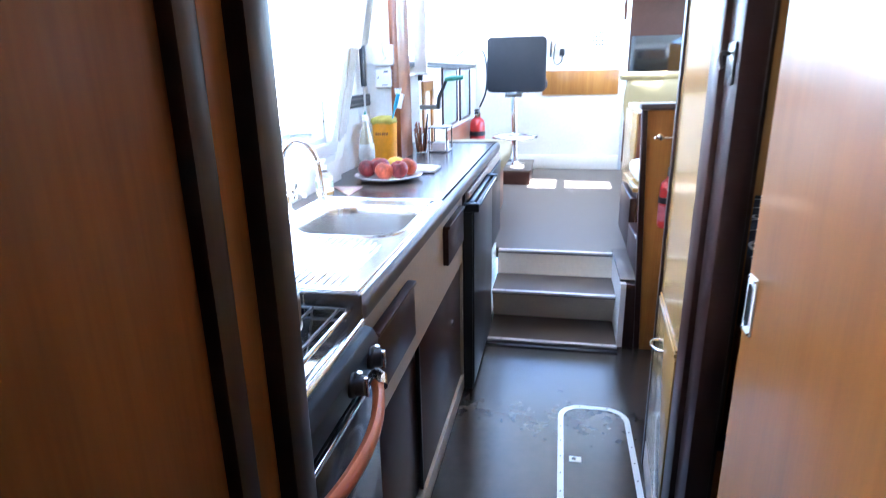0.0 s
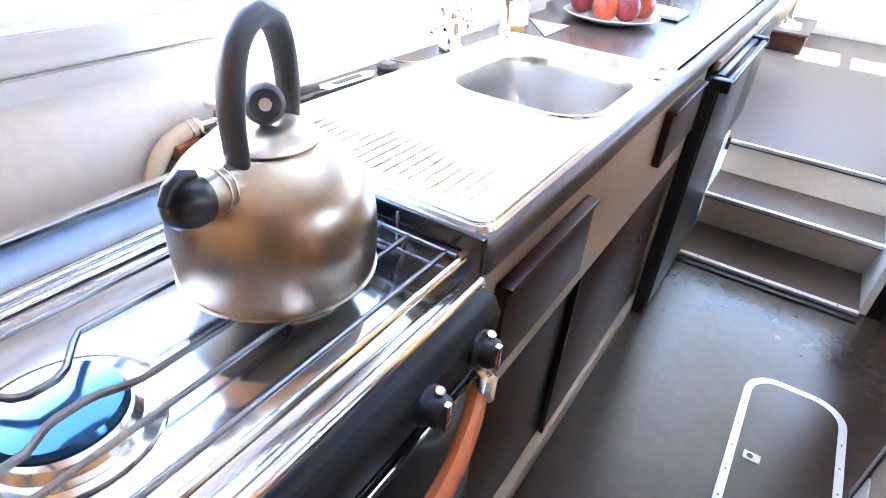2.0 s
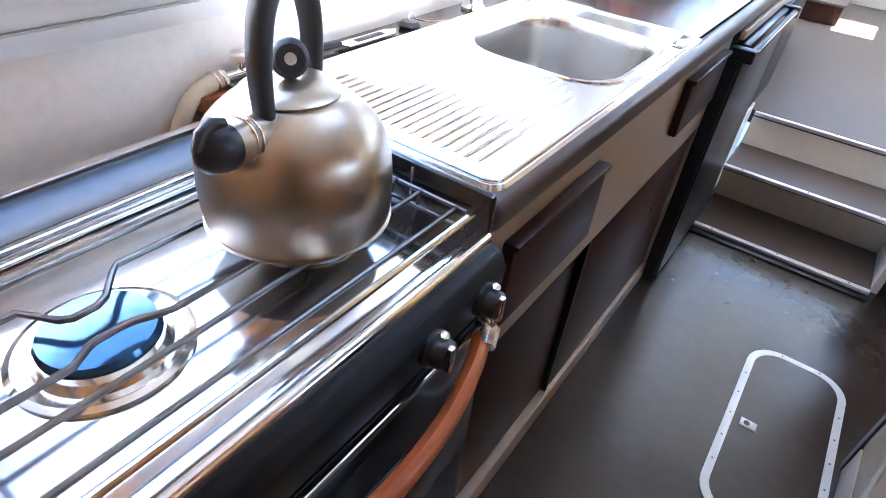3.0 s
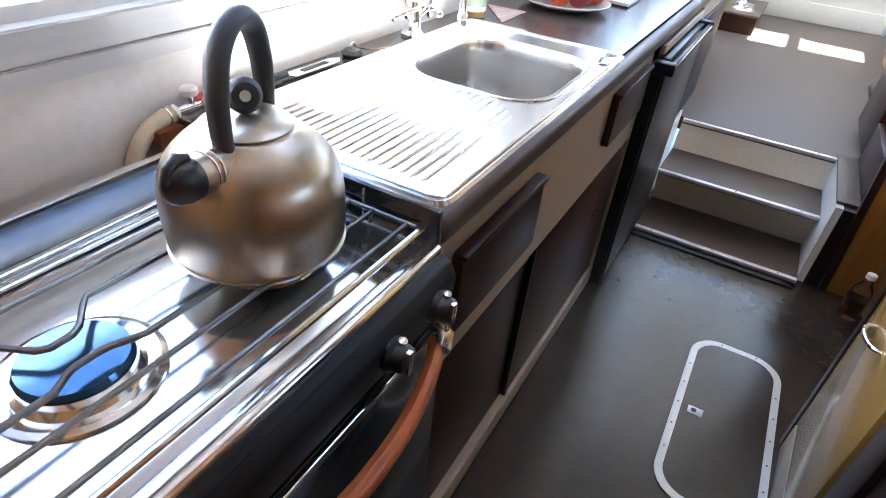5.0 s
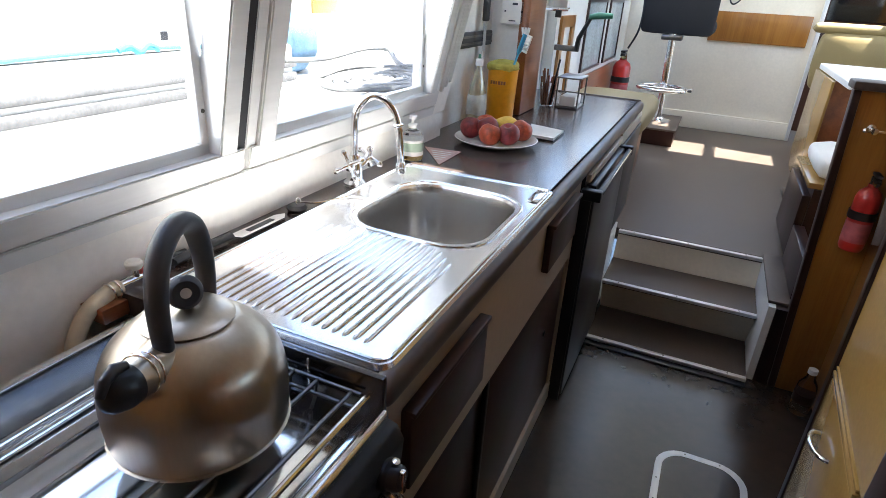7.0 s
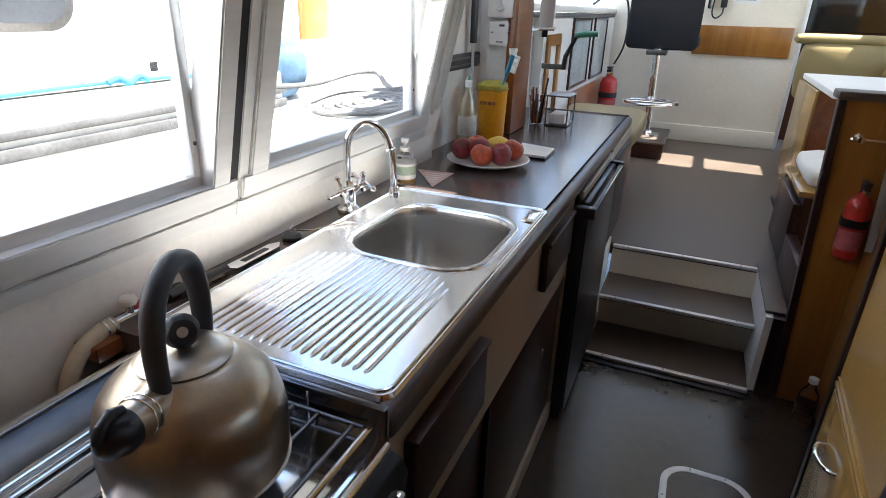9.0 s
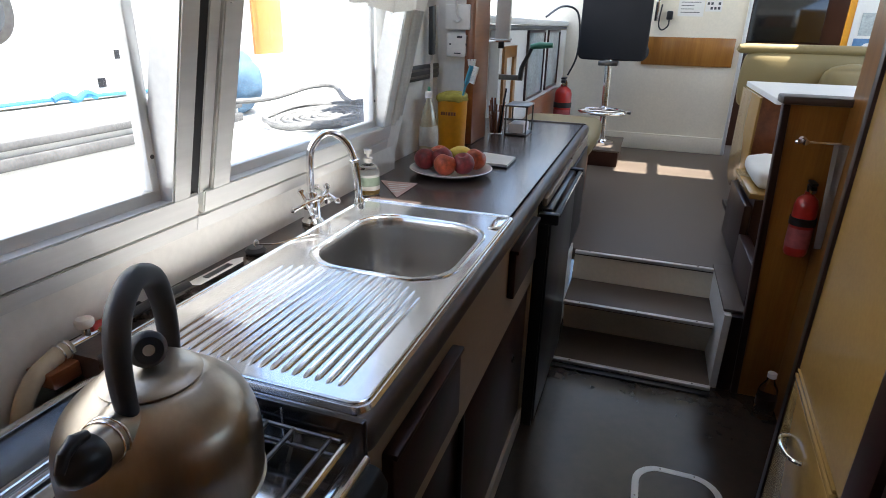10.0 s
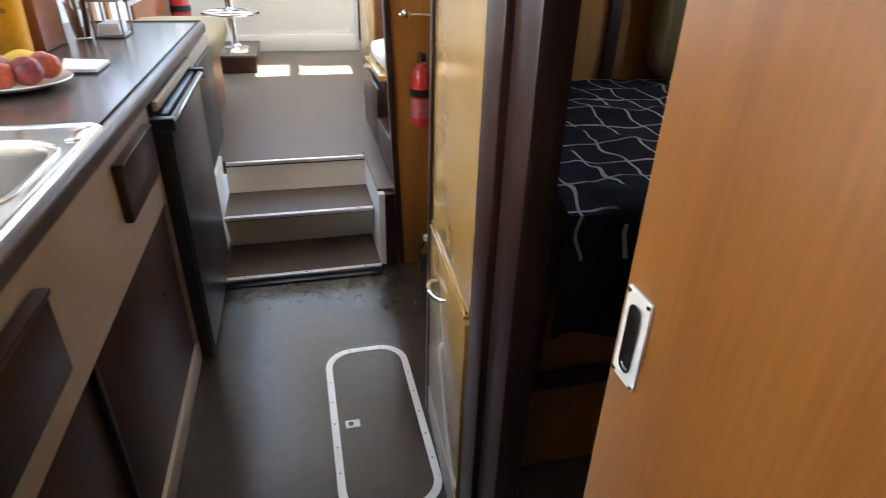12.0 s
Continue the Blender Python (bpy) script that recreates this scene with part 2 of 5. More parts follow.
CHINA = mat("white_china", (0.8, 0.79, 0.75), 0.15, vary=0.04, bump=0.0, coat=0.3)
PAPER = mat("paper", (0.8, 0.78, 0.74), 0.7, vary=0.04, bump=0.02)
PINKPAPER = mat("pink_paper", (0.62, 0.42, 0.36), 0.7, vary=0.06, bump=0.02)
PINKLABEL = mat("faded_pink_label", (0.42, 0.1, 0.11), 0.5, vary=0.15, scale=30, bump=0)
PORTGLASS = mat("dark_porthole_glass", (0.05, 0.055, 0.06), 0.08, vary=0.2, bump=0)
BOTTLELABEL = mat("translucent_label", (0.5, 0.49, 0.43), 0.4, vary=0.15, scale=30, bump=0)
RED = mat("red_paint", (0.46, 0.025, 0.02), 0.3, vary=0.1, bump=0.0, coat=0.3)
YELLOW = mat("mustard_tin_paint", (0.8, 0.34, 0.01), 0.35, vary=0.1, bump=0.02)
CYAN = mat("cyan_plastic", (0.08, 0.42, 0.6), 0.4, vary=0.1)
GREEN = mat("green_plastic", (0.05, 0.2, 0.13), 0.4, vary=0.15)
OLIVE = mat("olive_cloth", (0.4, 0.34, 0.06), 0.8, vary=0.25, bump=0.2)
CLOTH = mat("grey_towel", (0.5, 0.47, 0.45), 0.9, vary=0.12, scale=10, fine=300, bump=0.5)
BEIGE = mat("beige_vinyl_cushion", (0.24, 0.18, 0.075), 0.5, vary=0.08, scale=4, fine=200, bump=0.12)
WHITECLOTH = mat("white_curtain_cloth", (0.78, 0.76, 0.7), 0.85, vary=0.06, scale=8, fine=300, bump=0.3)
HOSE = mat("cream_hose", (0.62, 0.54, 0.4), 0.5, vary=0.12, bump=0.05)
BLUEROPE = mat("blue_rope", (0.035, 0.19, 0.36), 0.7, vary=0.3, fine=200, bump=0.5)
GREYROPE = mat("grey_rope", (0.15, 0.15, 0.145), 0.9, vary=0.35, scale=40, fine=200, bump=0.8)
RUBBER = mat("dark_rubbing_strake", (0.1, 0.1, 0.1), 0.6, vary=0.3, bump=0.1)
COVER = mat("faded_blue_canvas", (0.07, 0.13, 0.2), 0.9, vary=0.3, scale=12, fine=120, bump=0.6)
PANELBLACK = mat("satin_black_panel", (0.008, 0.008, 0.009), 0.5, vary=0.2, bump=0.02)
PANELBLACK.node_tree.nodes["Principled BSDF"].inputs["Specular IOR Level"].default_value = 0.25
BLUEPLATE = mat("burner_cap", (0.03, 0.09, 0.17), 0.14, 0.6, vary=0.12, bump=0.0)
GLASS = glass("window_glass", ior=1.15)
BOTTLE = mat("amber_plastic", (0.42, 0.36, 0.24), 0.15, vary=0.15, bump=0.0, coat=0.5)
CLEAR = glass("clear_plastic", (0.95, 0.97, 0.96), 0.05, 1.3)
SOAP = glass("amber_soap", (0.85, 0.55, 0.2), 0.05, 1.33)
FROST = mat("grey_picture_glass", (0.35, 0.4, 0.42), 0.12, vary=0.3, scale=4, bump=0.0)
WATERM = mat("harbour_water", (0.1, 0.13, 0.12), 0.1, vary=0.3, scale=1.5, fine=8, bump=0.6)
BLACKCLOTH = mat("black_upholstery", (0.008, 0.008, 0.01), 0.85, vary=0.2, fine=250, bump=0.2)
EDGE = mat("worktop_edge", (0.075, 0.055, 0.047), 0.36, vary=0.12, bump=0.02)
INK = mat("printed_ink", (0.06, 0.06, 0.07), 0.6, vary=0.1, bump=0)
LABELBLUE = mat("label_blue", (0.1, 0.22, 0.4), 0.5, vary=0.2, bump=0)
LABELGREEN = mat("label_green", (0.34, 0.44, 0.33), 0.5, vary=0.2, bump=0)


def duvet_material():
    """Navy cloth printed with wavering white lines in a loose grid."""
    m = mat("navy_duvet", (0.012, 0.016, 0.03), 0.85, vary=0.3, scale=8, fine=250, bump=0.4)
    t = m.node_tree
    N, L = t.nodes.new, t.links.new
    b = t.nodes["Principled BSDF"]
    old = b.inputs["Base Color"].links[0].from_socket
    co, nz, add, sep = N("ShaderNodeTexCoord"), N("ShaderNodeTexNoise"), N("ShaderNodeVectorMath"), N("ShaderNodeSeparateXYZ")
    nz.inputs["Scale"].default_value, nz.inputs["Detail"].default_value = 5.0, 1.5
    sc = N("ShaderNodeVectorMath")
    sc.operation, sc.inputs["Scale"].default_value = "SCALE", 0.13
    L(co.outputs["Object"], nz.inputs["Vector"])
    L(nz.outputs["Color"], sc.inputs[0])
    L(co.outputs["Object"], add.inputs[0]), L(sc.outputs[0], add.inputs[1])
    L(add.outputs[0], sep.inputs[0])
    down = N("ShaderNodeMath")
    L(sep.outputs[1], down.inputs[0]), L(sep.outputs[2], down.inputs[1])
    marks = []
    for out, freq, off in ((0, 9.0, 0.2), (1, 7.0, 0.0)):
        mu, fr_, lt = N("ShaderNodeMath"), N("ShaderNodeMath"), N("ShaderNodeMath")
        mu.operation, mu.inputs[1].default_value, mu.inputs[2].default_value = "MULTIPLY_ADD", freq, off
        fr_.operation = "FRACT"
        lt.operation, lt.inputs[1].default_value = "LESS_THAN", 0.009 * freq
        L((sep.outputs[0], down.outputs[0])[out], mu.inputs[0]), L(mu.outputs[0], fr_.inputs[0]), L(fr_.outputs[0], lt.inputs[0])
        marks.append(lt)
    gap, gt, either, both = N("ShaderNodeTexNoise"), N("ShaderNodeMath"), N("ShaderNodeMath"), N("ShaderNodeMath")
    gap.inputs["Scale"].default_value = 5.0
    gt.operation, gt.inputs[1].default_value = "GREATER_THAN", 0.4
    either.operation, both.operation = "MAXIMUM", "MULTIPLY"
    L(gap.outputs[0], gt.inputs[0])
    L(marks[0].outputs[0], either.inputs[0]), L(marks[1].outputs[0], either.inputs[1])
    L(either.outputs[0], both.inputs[0]), L(gt.outputs[0], both.inputs[1])
    mix = N("ShaderNodeMix")
    mix.data_type = "RGBA"
    L(both.outputs[0], mix.inputs[0])
    L(old, mix.inputs[6])
    mix.inputs[7].default_value = (0.75, 0.75, 0.7, 1)
    L(mix.outputs[2], b.inputs["Base Color"])
    return m


DUVET = duvet_material()
NAVY = mat("plain_navy_cloth", (0.012, 0.016, 0.03), 0.85, vary=0.3, scale=8, fine=250, bump=0.4)


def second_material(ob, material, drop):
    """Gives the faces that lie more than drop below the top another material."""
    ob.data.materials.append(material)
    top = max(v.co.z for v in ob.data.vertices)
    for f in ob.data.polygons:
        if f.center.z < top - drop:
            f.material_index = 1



def cyl(p, q, r, n=20):
    return tube([p, q], r, n)


def ring(p, axis, R, r, n=32):
    """A torus round p."""
    a = Vector(axis).normalized()
    u = a.cross(Vector((0, 0, 1)) if abs(a.z) < 0.9 else Vector((1, 0, 0))).normalized()
    w = a.cross(u)
    return tube([Vector(p) + R * (u * math.cos(2 * math.pi * i / n) + w * math.sin(2 * math.pi * i / n)) for i in range(n)], r, 12, True)


def along(p, axis):
    """A pose at p whose z axis lies along axis."""
    return Matrix.Translation(p) @ Vector(axis).to_track_quat("Z", "Y").to_matrix().to_4x4()


def cushion(x0, x1, y0, y1, z0, z1, r=0.03, puff=0.012):
    """An upholstered block: well rounded edges, its faces slightly puffed."""
    low = min(x1 - x0, y1 - y0, z1 - z0)
    bm = box(x0, x1, y0, y1, z0, z1)
    bmesh.ops.subdivide_edges(bm, edges=bm.edges[:], cuts=11, use_grid_fill=True)
    c = Vector(((x0 + x1) / 2, (y0 + y1) / 2, (z0 + z1) / 2))
    h = Vector(((x1 - x0) / 2, (y1 - y0) / 2, (z1 - z0) / 2))
    rad = low * 0.42
    for v in bm.verts:
        q = v.co - c
        core = Vector([max(-(h[i] - rad), min(h[i] - rad, q[i])) for i in range(3)])
        d = q - core
        if d.length > 1e-6:
            d = d.normalized() * rad
        f = [1 - (q[i] / h[i]) ** 2 for i in range(3)]
        swell = puff * sum(sorted(f)[1:]) / 2 * min(sorted(f)[1:])
        v.co = c + core + d * (1 + swell / rad)
        v.co += 0.004 * Vector((0, 0, noise.noise(v.co * 9)))
    return bm


# ---------------------------------------------------------------- structure
WX = -0.505          # galley side wall, inner face
SAL = 0.33           # saloon floor height
CEIL, SZ = 1.9, 2.35
solid("floor", box(-0.62, 2.3, -1.6, 3.9, -0.05, 0), FLOOR, "worn dark brown vinyl galley floor", "floor", "structure")
solid("floor_saloon", box(-0.75, 2.3, 3.932, 6.80, SAL - 0.06, SAL), CARPET, "grey-brown vinyl floor of the raised saloon", "floor", "structure")

LEAN_A, LEAN_B = (-0.485, 1.03), (-0.285, 1.90)


def lean_x(z):
    return LEAN_A[0] + (z - LEAN_A[1]) * (LEAN_B[0] - LEAN_A[0]) / (LEAN_B[1] - LEAN_A[1])


def lean_box(y0, y1, z0, z1, off0, off1, bevel=0.0):
    """A slab in the leaning cabin side: off0 to off1 is its thickness towards the room."""
    bm = box(0, 1, y0, y1, 0, 1)
    for v in bm.verts:
        z = z0 if v.co.z < 0.5 else z1
        v.co = Vector((lean_x(z) + (off0 if v.co.x < 0.5 else off1), v.co.y, z))
    if bevel:
        bmesh.ops.bevel(bm, geom=bm.edges[:], offset=bevel, segments=2, affect="EDGES")
    return bm


WIN = [(0.85, 1.938), (2.052, 2.775)]
WZ0, WZ1 = 1.06, 1.73
solid("wall_port_lower", join(box(WX - 0.05, WX, 0.1, 2.93, 0, 0.985), box(-0.6, -0.548, 2.9, 3.66, 0, 0.985)), WHITE, "off-white side panel behind the worktop", "wall", "structure")
solid("wall_port_upper", join(lean_box(0.1, WIN[0][0], 0.985, CEIL, -0.05, 0), lean_box(WIN[1][1], 2.93, 0.985, CEIL, -0.05, 0), box(-0.6, -0.548, 2.9, 3.66, 0.985, CEIL),
      lean_box(WIN[0][0], WIN[1][1], WZ1, CEIL, -0.05, 0), lean_box(WIN[0][0], WIN[1][1], 0.985, WZ0 - 0.022, -0.05, 0)),
      WHITE, "off-white leaning cabin side round the windows", "wall", "structure")
# unseen ceiling slot, sited so sunlight strikes the back of the drainer
SUN_SLOT = (0.015, 0.19, 1.85, 2.6)
solid("ceiling", join(box(-0.45, SUN_SLOT[0], -1.6, 3.9, CEIL, CEIL + 0.05), box(SUN_SLOT[1], 2.3, -1.6, 3.9, CEIL, CEIL + 0.05), box(SUN_SLOT[0], SUN_SLOT[1], -1.6, SUN_SLOT[2], CEIL, CEIL + 0.05), box(SUN_SLOT[0], SUN_SLOT[1], SUN_SLOT[3], 3.9, CEIL, CEIL + 0.05)), WHITE, "white galley ceiling with a narrow slot added for sunlight", "ceiling", "structure")
solid("wall_pillar_return", box(-0.62, -0.43, 3.46, 3.66, 0.9, CEIL), WHITE, "off-white return beside the wooden pillar", "wall", "structure")
solid("pillar_trim", box(-0.428, -0.388, 3.43, 3.64, 0.902, CEIL, 0.004), REDWOOD, "reddish wooden pillar at the end of the window", "trim", "structure")

# aluminium window frames with panes tilted out
for k, (y0, y1) in enumerate(WIN):
    w = thing("window_%d" % (k + 1), "aluminium window with its pane tilted open", "window", (lean_x(1.05), (y0 + y1) / 2, 1.05), kind="structure")
    part("window_sill", lean_box(y0 - 0.05, y1 + 0.05, 1.021, WZ0 + 0.005, -0.03, 0.012, 0.003), ALU, w)
    part("sill_flange", lean_box(y0 - 0.06, y1 + 0.055, 0.988, 1.017, 0.0005, 0.008, 0.002), ALU, w)
    part("window_frame", join(lean_box(y0 - 0.03, y0 + 0.02, WZ0, WZ1, -0.05, 0.012, 0.003), lean_box(y1 - 0.012, y1 + 0.03, WZ0, WZ1, -0.05, 0.012, 0.003), lean_box(y0 - 0.03, y1 + 0.03, WZ1, WZ1 + 0.04, -0.05, 0.012, 0.003)), ALU, w)
    px = -0.503
    sash = part("sash", join(box(px - 0.01, px + 0.012, y0 + 0.03, y1 - 0.005, WZ0 + 0.002, WZ0 + 0.024, 0.002), box(px - 0.01, px + 0.012, y1 - 0.027, y1 - 0.006, WZ0 + 0.02, 1.76, 0.002),
                box(px - 0.01, px + 0.012, y0 + 0.02, y0 + 0.042, WZ0 + 0.02, 1.76, 0.002), box(px - 0.01, px + 0.012, y0 + 0.03, y1 - 0.005, 1.74, 1.76, 0.002)), ALU, w)
    for z in (1.14, 1.4):
        part("sash_screw", lathe([(0, 0), (0.004, 0), (0.0034, 0.0015), (0, 0.002)], along((px + 0.012, y1 - 0.0165, z), (1, 0, 0)), 10), DARKSTEEL, sash)
    g = part("pane", box(px - 0.002, px + 0.002, y0 + 0.04, y1 - 0.026, WZ0 + 0.022, 1.742), GLASS, sash)
    g.visible_shadow = False
solid("mullion_trim", join(lean_box(1.971, 1.993, WZ0, WZ1, -0.03, 0.004)), BLACK, "black rubber channel between the windows", "trim", "structure")
solid("mullion_cover", lean_box(1.993, 2.0205, WZ0, WZ1, -0.05, 0.006, 0.002), ALU, "grey aluminium window mullion", "trim", "structure")
tr = thing("window_track", "aluminium sliding tracks beside the window", "track", (lean_x(1.08), 2.86, 1.06))
for i in range(3):
    part("rail", lean_box(2.834 + 0.022 * i, 2.842 + 0.022 * i, 1.06 + 0.012 * i, 1.68, 0.006, 0.018, 0.002), ALU, tr)

# scalloped curtain gathered along the top of the windows
bm = bmesh.new()
cols = []
for i in range(121):
    y = 1.78 + 1.14 * i / 120
    low = 1.392 + 0.012 * math.sin(y * 9) + 0.006 * math.sin(y * 31)
    row = []
    for j in range(9):
        z = low + (1.79 - low) * j / 8
        row.append(bm.verts.new((lean_x(z) + 0.05 + 0.018 * math.sin(y * 55 + 1.3 * math.sin(y * 7)) * (1 - 0.6 * j / 8) + 0.012 * math.sin(y * 17), y, z)))
    cols.append(row)
for a, b in zip(cols, cols[1:]):
    for j in range(8):
        bm.faces.new((a[j], b[j], b[j + 1], a[j + 1]))
bmesh.ops.solidify(bm, geom=bm.faces[:], thickness=0.002)
cur = thing("curtain", "white gathered curtain rolled up over the windows", "curtain", (-0.35, 1.9, 1.4))
part("cloth", bm, WHITECLOTH, cur, smooth=60)
part("curtain_rail", cyl((lean_x(1.79) + 0.03, 1.7, 1.79), (lean_x(1.79) + 0.03, 2.95, 1.79), 0.008), ALU, cur)

# saloon shell
# unseen roof gaps added to let sun into the saloon: each is x0, x1, y0, y1
SUN_GAPS = [(0.76, 0.9, 5.98, 6.14), (0.99, 1.25, 5.74, 6.15), (1.31, 1.72, 5.76, 6.12), (-0.6, -0.1, 4.3, 6.4)]
xs_ = sorted({-0.8, 2.3, *[v for q in SUN_GAPS for v in q[:2]]})
ys_ = sorted({3.9, 6.85, *[v for q in SUN_GAPS for v in q[2:]]})
cells = [box(a, b, c, d, SZ, SZ + 0.05) for a, b in zip(xs_, xs_[1:]) for c, d in zip(ys_, ys_[1:])
         if not any(q[0] <= a and b <= q[1] and q[2] <= c and d <= q[3] for q in SUN_GAPS)]
solid("ceiling_saloon", join(*cells), WHITE, "white saloon roof with gaps added for sunlight", "ceiling", "structure")
solid("wall_forward", box(-0.8, 0.945, 6.79, 6.84, SAL, 1.68), WARMCREAM, "off-white bulkhead below the windscreen", "wall", "structure")
solid("skirting", box(-0.8, 0.94, 6.76, 6.788, SAL, SAL + 0.14, 0.004), WARMCREAM, "off-white boxed skirting of the bulkhead", "trim", "structure")
solid("bulkhead_edge", box(0.93, 0.957, 6.755, 6.85, SAL, 2.3, 0.004), ALU, "pale upright trim at the bulkhead's end", "trim", "structure")
solid("windscreen_frame", join(box(-0.8, 0.95, 6.79, 6.84, 1.685, 1.74), box(-0.8, 2.3, 6.79, 6.84, 2.27, 2.345), box(-0.36, -0.3, 6.79, 6.84, 1.74, 2.27), box(0.62, 0.67, 6.79, 6.84, 1.74, 2.27)), WHITE, "white windscreen frame", "window", "structure")
solid("wall_port_saloon", join(box(-0.62, -0.56, 3.66, 6.79, SAL, 1.36), box(-0.62, -0.56, 3.66, 6.79, 1.95, SZ), box(-0.62, -0.56, 3.66, 3.74, 1.36, 1.95), box(-0.62, -0.56, 5.6, 5.66, 1.36, 1.95)), GEL, "glossy white side panel of the saloon", "wall", "structure")
solid("side_ledge", box(-0.62, -0.5, 3.74, 6.79, 1.362, 1.4, 0.006), GEL, "white ledge under the side windows", "trim", "structure")
solid("ledge_trim", box(-0.56, -0.512, 3.74, 6.79, 1.335, 1.358, 0.003), RUBBER, "dark strip under the ledge", "trim", "structure")
solid("wall_starboard", join(box(2.3, 2.36, -1.6, 2.0, 0, CEIL), box(2.3, 2.36, 2.0, 2.9, 0, 1.3), box(2.3, 2.36, 2.0, 2.9, 1.62, CEIL), box(2.3, 2.36, 2.9, 3.35, 0, CEIL), box(2.3, 2.36, 3.35, 6.85, 0, 1.25),
      box(2.3, 2.36, 3.35, 6.85, 2.28, SZ), box(2.3, 2.36, 3.35, 3.9, 1.25, 2.0)), WHITE, "plain white cabin side", "wall", "structure")
solid("wall_aft", box(-0.6, 2.3, -1.65, -1.6, 0, CEIL), DOORWOOD, "plain veneered bulkhead", "wall", "structure")
solid("wall_step", join(box(-0.7, 2.3, 3.905, 3.93, CEIL, SZ)), WHITE, "white step in the roof", "wall", "structure")

# steps up to the saloon
st = thing("stairs", "two vinyl-covered steps with metal nosings and white risers", "stairs", (0.35, 3.6, 0), kind="structure")
part("tread", box(0.03, 0.658, 3.39, 3.70, 0.001, 0.02), TREAD, st)
part("tread", box(0.03, 0.658, 3.595, 3.885, 0.18, 0.2), TREAD, st)


def riser(ya, za, yb, zb):
    bm = box(0.03, 0.658, 0, 1, 0, 1)
    for v in bm.verts:
        up, back = v.co.z > 0.5, v.co.y > 0.5
        v.co = Vector((v.co.x, (yb if up else ya) + (0.015 if back else 0), zb if up else za))
    return bm


part("riser", riser(3.69, 0.0205, 3.604, 0.1795), WARMCREAM, st, "off-white raked riser")
part("riser", riser(3.866, 0.2005, 3.905, SAL - 0.01), WARMCREAM, st, "off-white riser")
for y, z in ((3.386, 0.02), (3.588, 0.2), (3.9, SAL)):
    part("nosing", box(0.03, 0.658, y - 0.004, y + 0.018, z - 0.012, z + 0.003, 0.002), ALU, st, "aluminium nosing")
    for x in (0.1, 0.345, 0.59):
        part("nosing_screw", lathe([(0, 0), (0.004, 0), (0.003, 0.0012), (0, 0.0014)], pose(x, y + 0.007, z + 0.003), 8), DARKSTEEL, st)
part("top_tread", box(0.03, 0.658, 3.902, 3.932, SAL - 0.03, SAL - 0.001), TREAD, st)
# black bar on the floor draws the shadow gap under the first step
part("shadow_strip", box(0.03, 0.658, 3.35, 3.381, 0.001, 0.008, 0.002), BLACK, st, "black strip for the shadow gap under the first nosing")
part("stringer", box(0.66, 0.685, 3.43, 3.93, 0, SAL - 0.002), WHITE, st, "white stringer")
part("stringer_cap", box(0.658, 0.735, 3.46, 3.95, SAL - 0.001, SAL + 0.012, 0.003), TREAD, st)
part("side_panel", box(0.686, 0.735, 3.425, 3.93, 0, SAL - 0.002), DARKWOOD, st, "dark wooden side")

# corridor on the aft side of the galley
solid("wall_corridor", box(0.06, 0.108, -1.6, 1.095, 0, CEIL), DOORWOOD, "reddish veneered corridor panel", "wall", "structure")
solid("trim_corridor", box(0.06, 0.119, 1.097, 1.123, 0, CEIL, 0.004), DARKWOOD, "dark mahogany batten", "trim", "structure")
solid("wall_strip", box(-0.5, 0.116, 1.125, 1.155, 0, CEIL), ORANGE, "honey-coloured edge of the bulkhead", "wall", "structure")
solid("door_post", box(0.032, 0.132, 1.157, 1.196, 0, CEIL, 0.005), DARKWOOD, "dark mahogany door post", "post", "structure")
solid("wall_bulkhead_galley", box(-0.505, 0.03, 1.157, 1.198, 0, CEIL), ORANGE, "veneered bulkhead beside the cooker", "wall", "structure")

# ---------------------------------------------------------------- galley unit
gu = thing("base_cabinet", "cream galley base cabinet with brown drawers and sliding doors", "cabinet", (-0.25, 2.3, 0))
part("body", box(-0.5, -0.045, 1.705, 2.925, 0.002, 0.72), CREAMFRONT, gu)
part("front_frame", join(box(-0.032, -0.014, 1.705, 2.925, 0.58, 0.858), box(-0.032, -0.014, 1.705, 1.735, 0.08, 0.58), box(-0.032, -0.014, 2.9, 2.925, 0.08, 0.58)), CREAMFRONT, gu)
part("plinth", box(-0.045, -0.012, 1.705, 2.925, 0.002, 0.075, 0.003), CREAMFRONT, gu)
for y0, y1, z0, z1 in ((1.765, 2.072, 0.66, 0.806), (2.528, 2.835, 0.69, 0.822)):
    d = part("drawer_front", box(-0.0135, 0.006, y0, y1, z0, z1, 0.004), BROWN, gu, "brown laminate drawer front")
    part("drawer_grip", box(-0.012, 0.012, y0, y1, z1 - 0.008, z1 + 0.003, 0.003), BROWN, d)
part("sliding_door", box(-0.043, -0.034, 1.736, 2.25, 0.078, 0.576, 0.002), BROWN, gu, "glossy brown sliding door")
d = part("sliding_door", box(-0.0315, -0.022, 2.2, 2.898, 0.078, 0.576, 0.002), BROWN, gu, "glossy brown sliding door")
part("door_edge", box(-0.0318, -0.0195, 2.192, 2.206, 0.078, 0.576, 0.002), BLACK, d)
part("finger_pull", lathe([(0.004, 0), (0.012, 0.0), (0.012, 0.004), (0.008, 0.0045), (0, 0.002)], along((-0.021, 2.71, 0.4), (1, 0, 0)), 20), CHROME, d, "chrome finger pull")

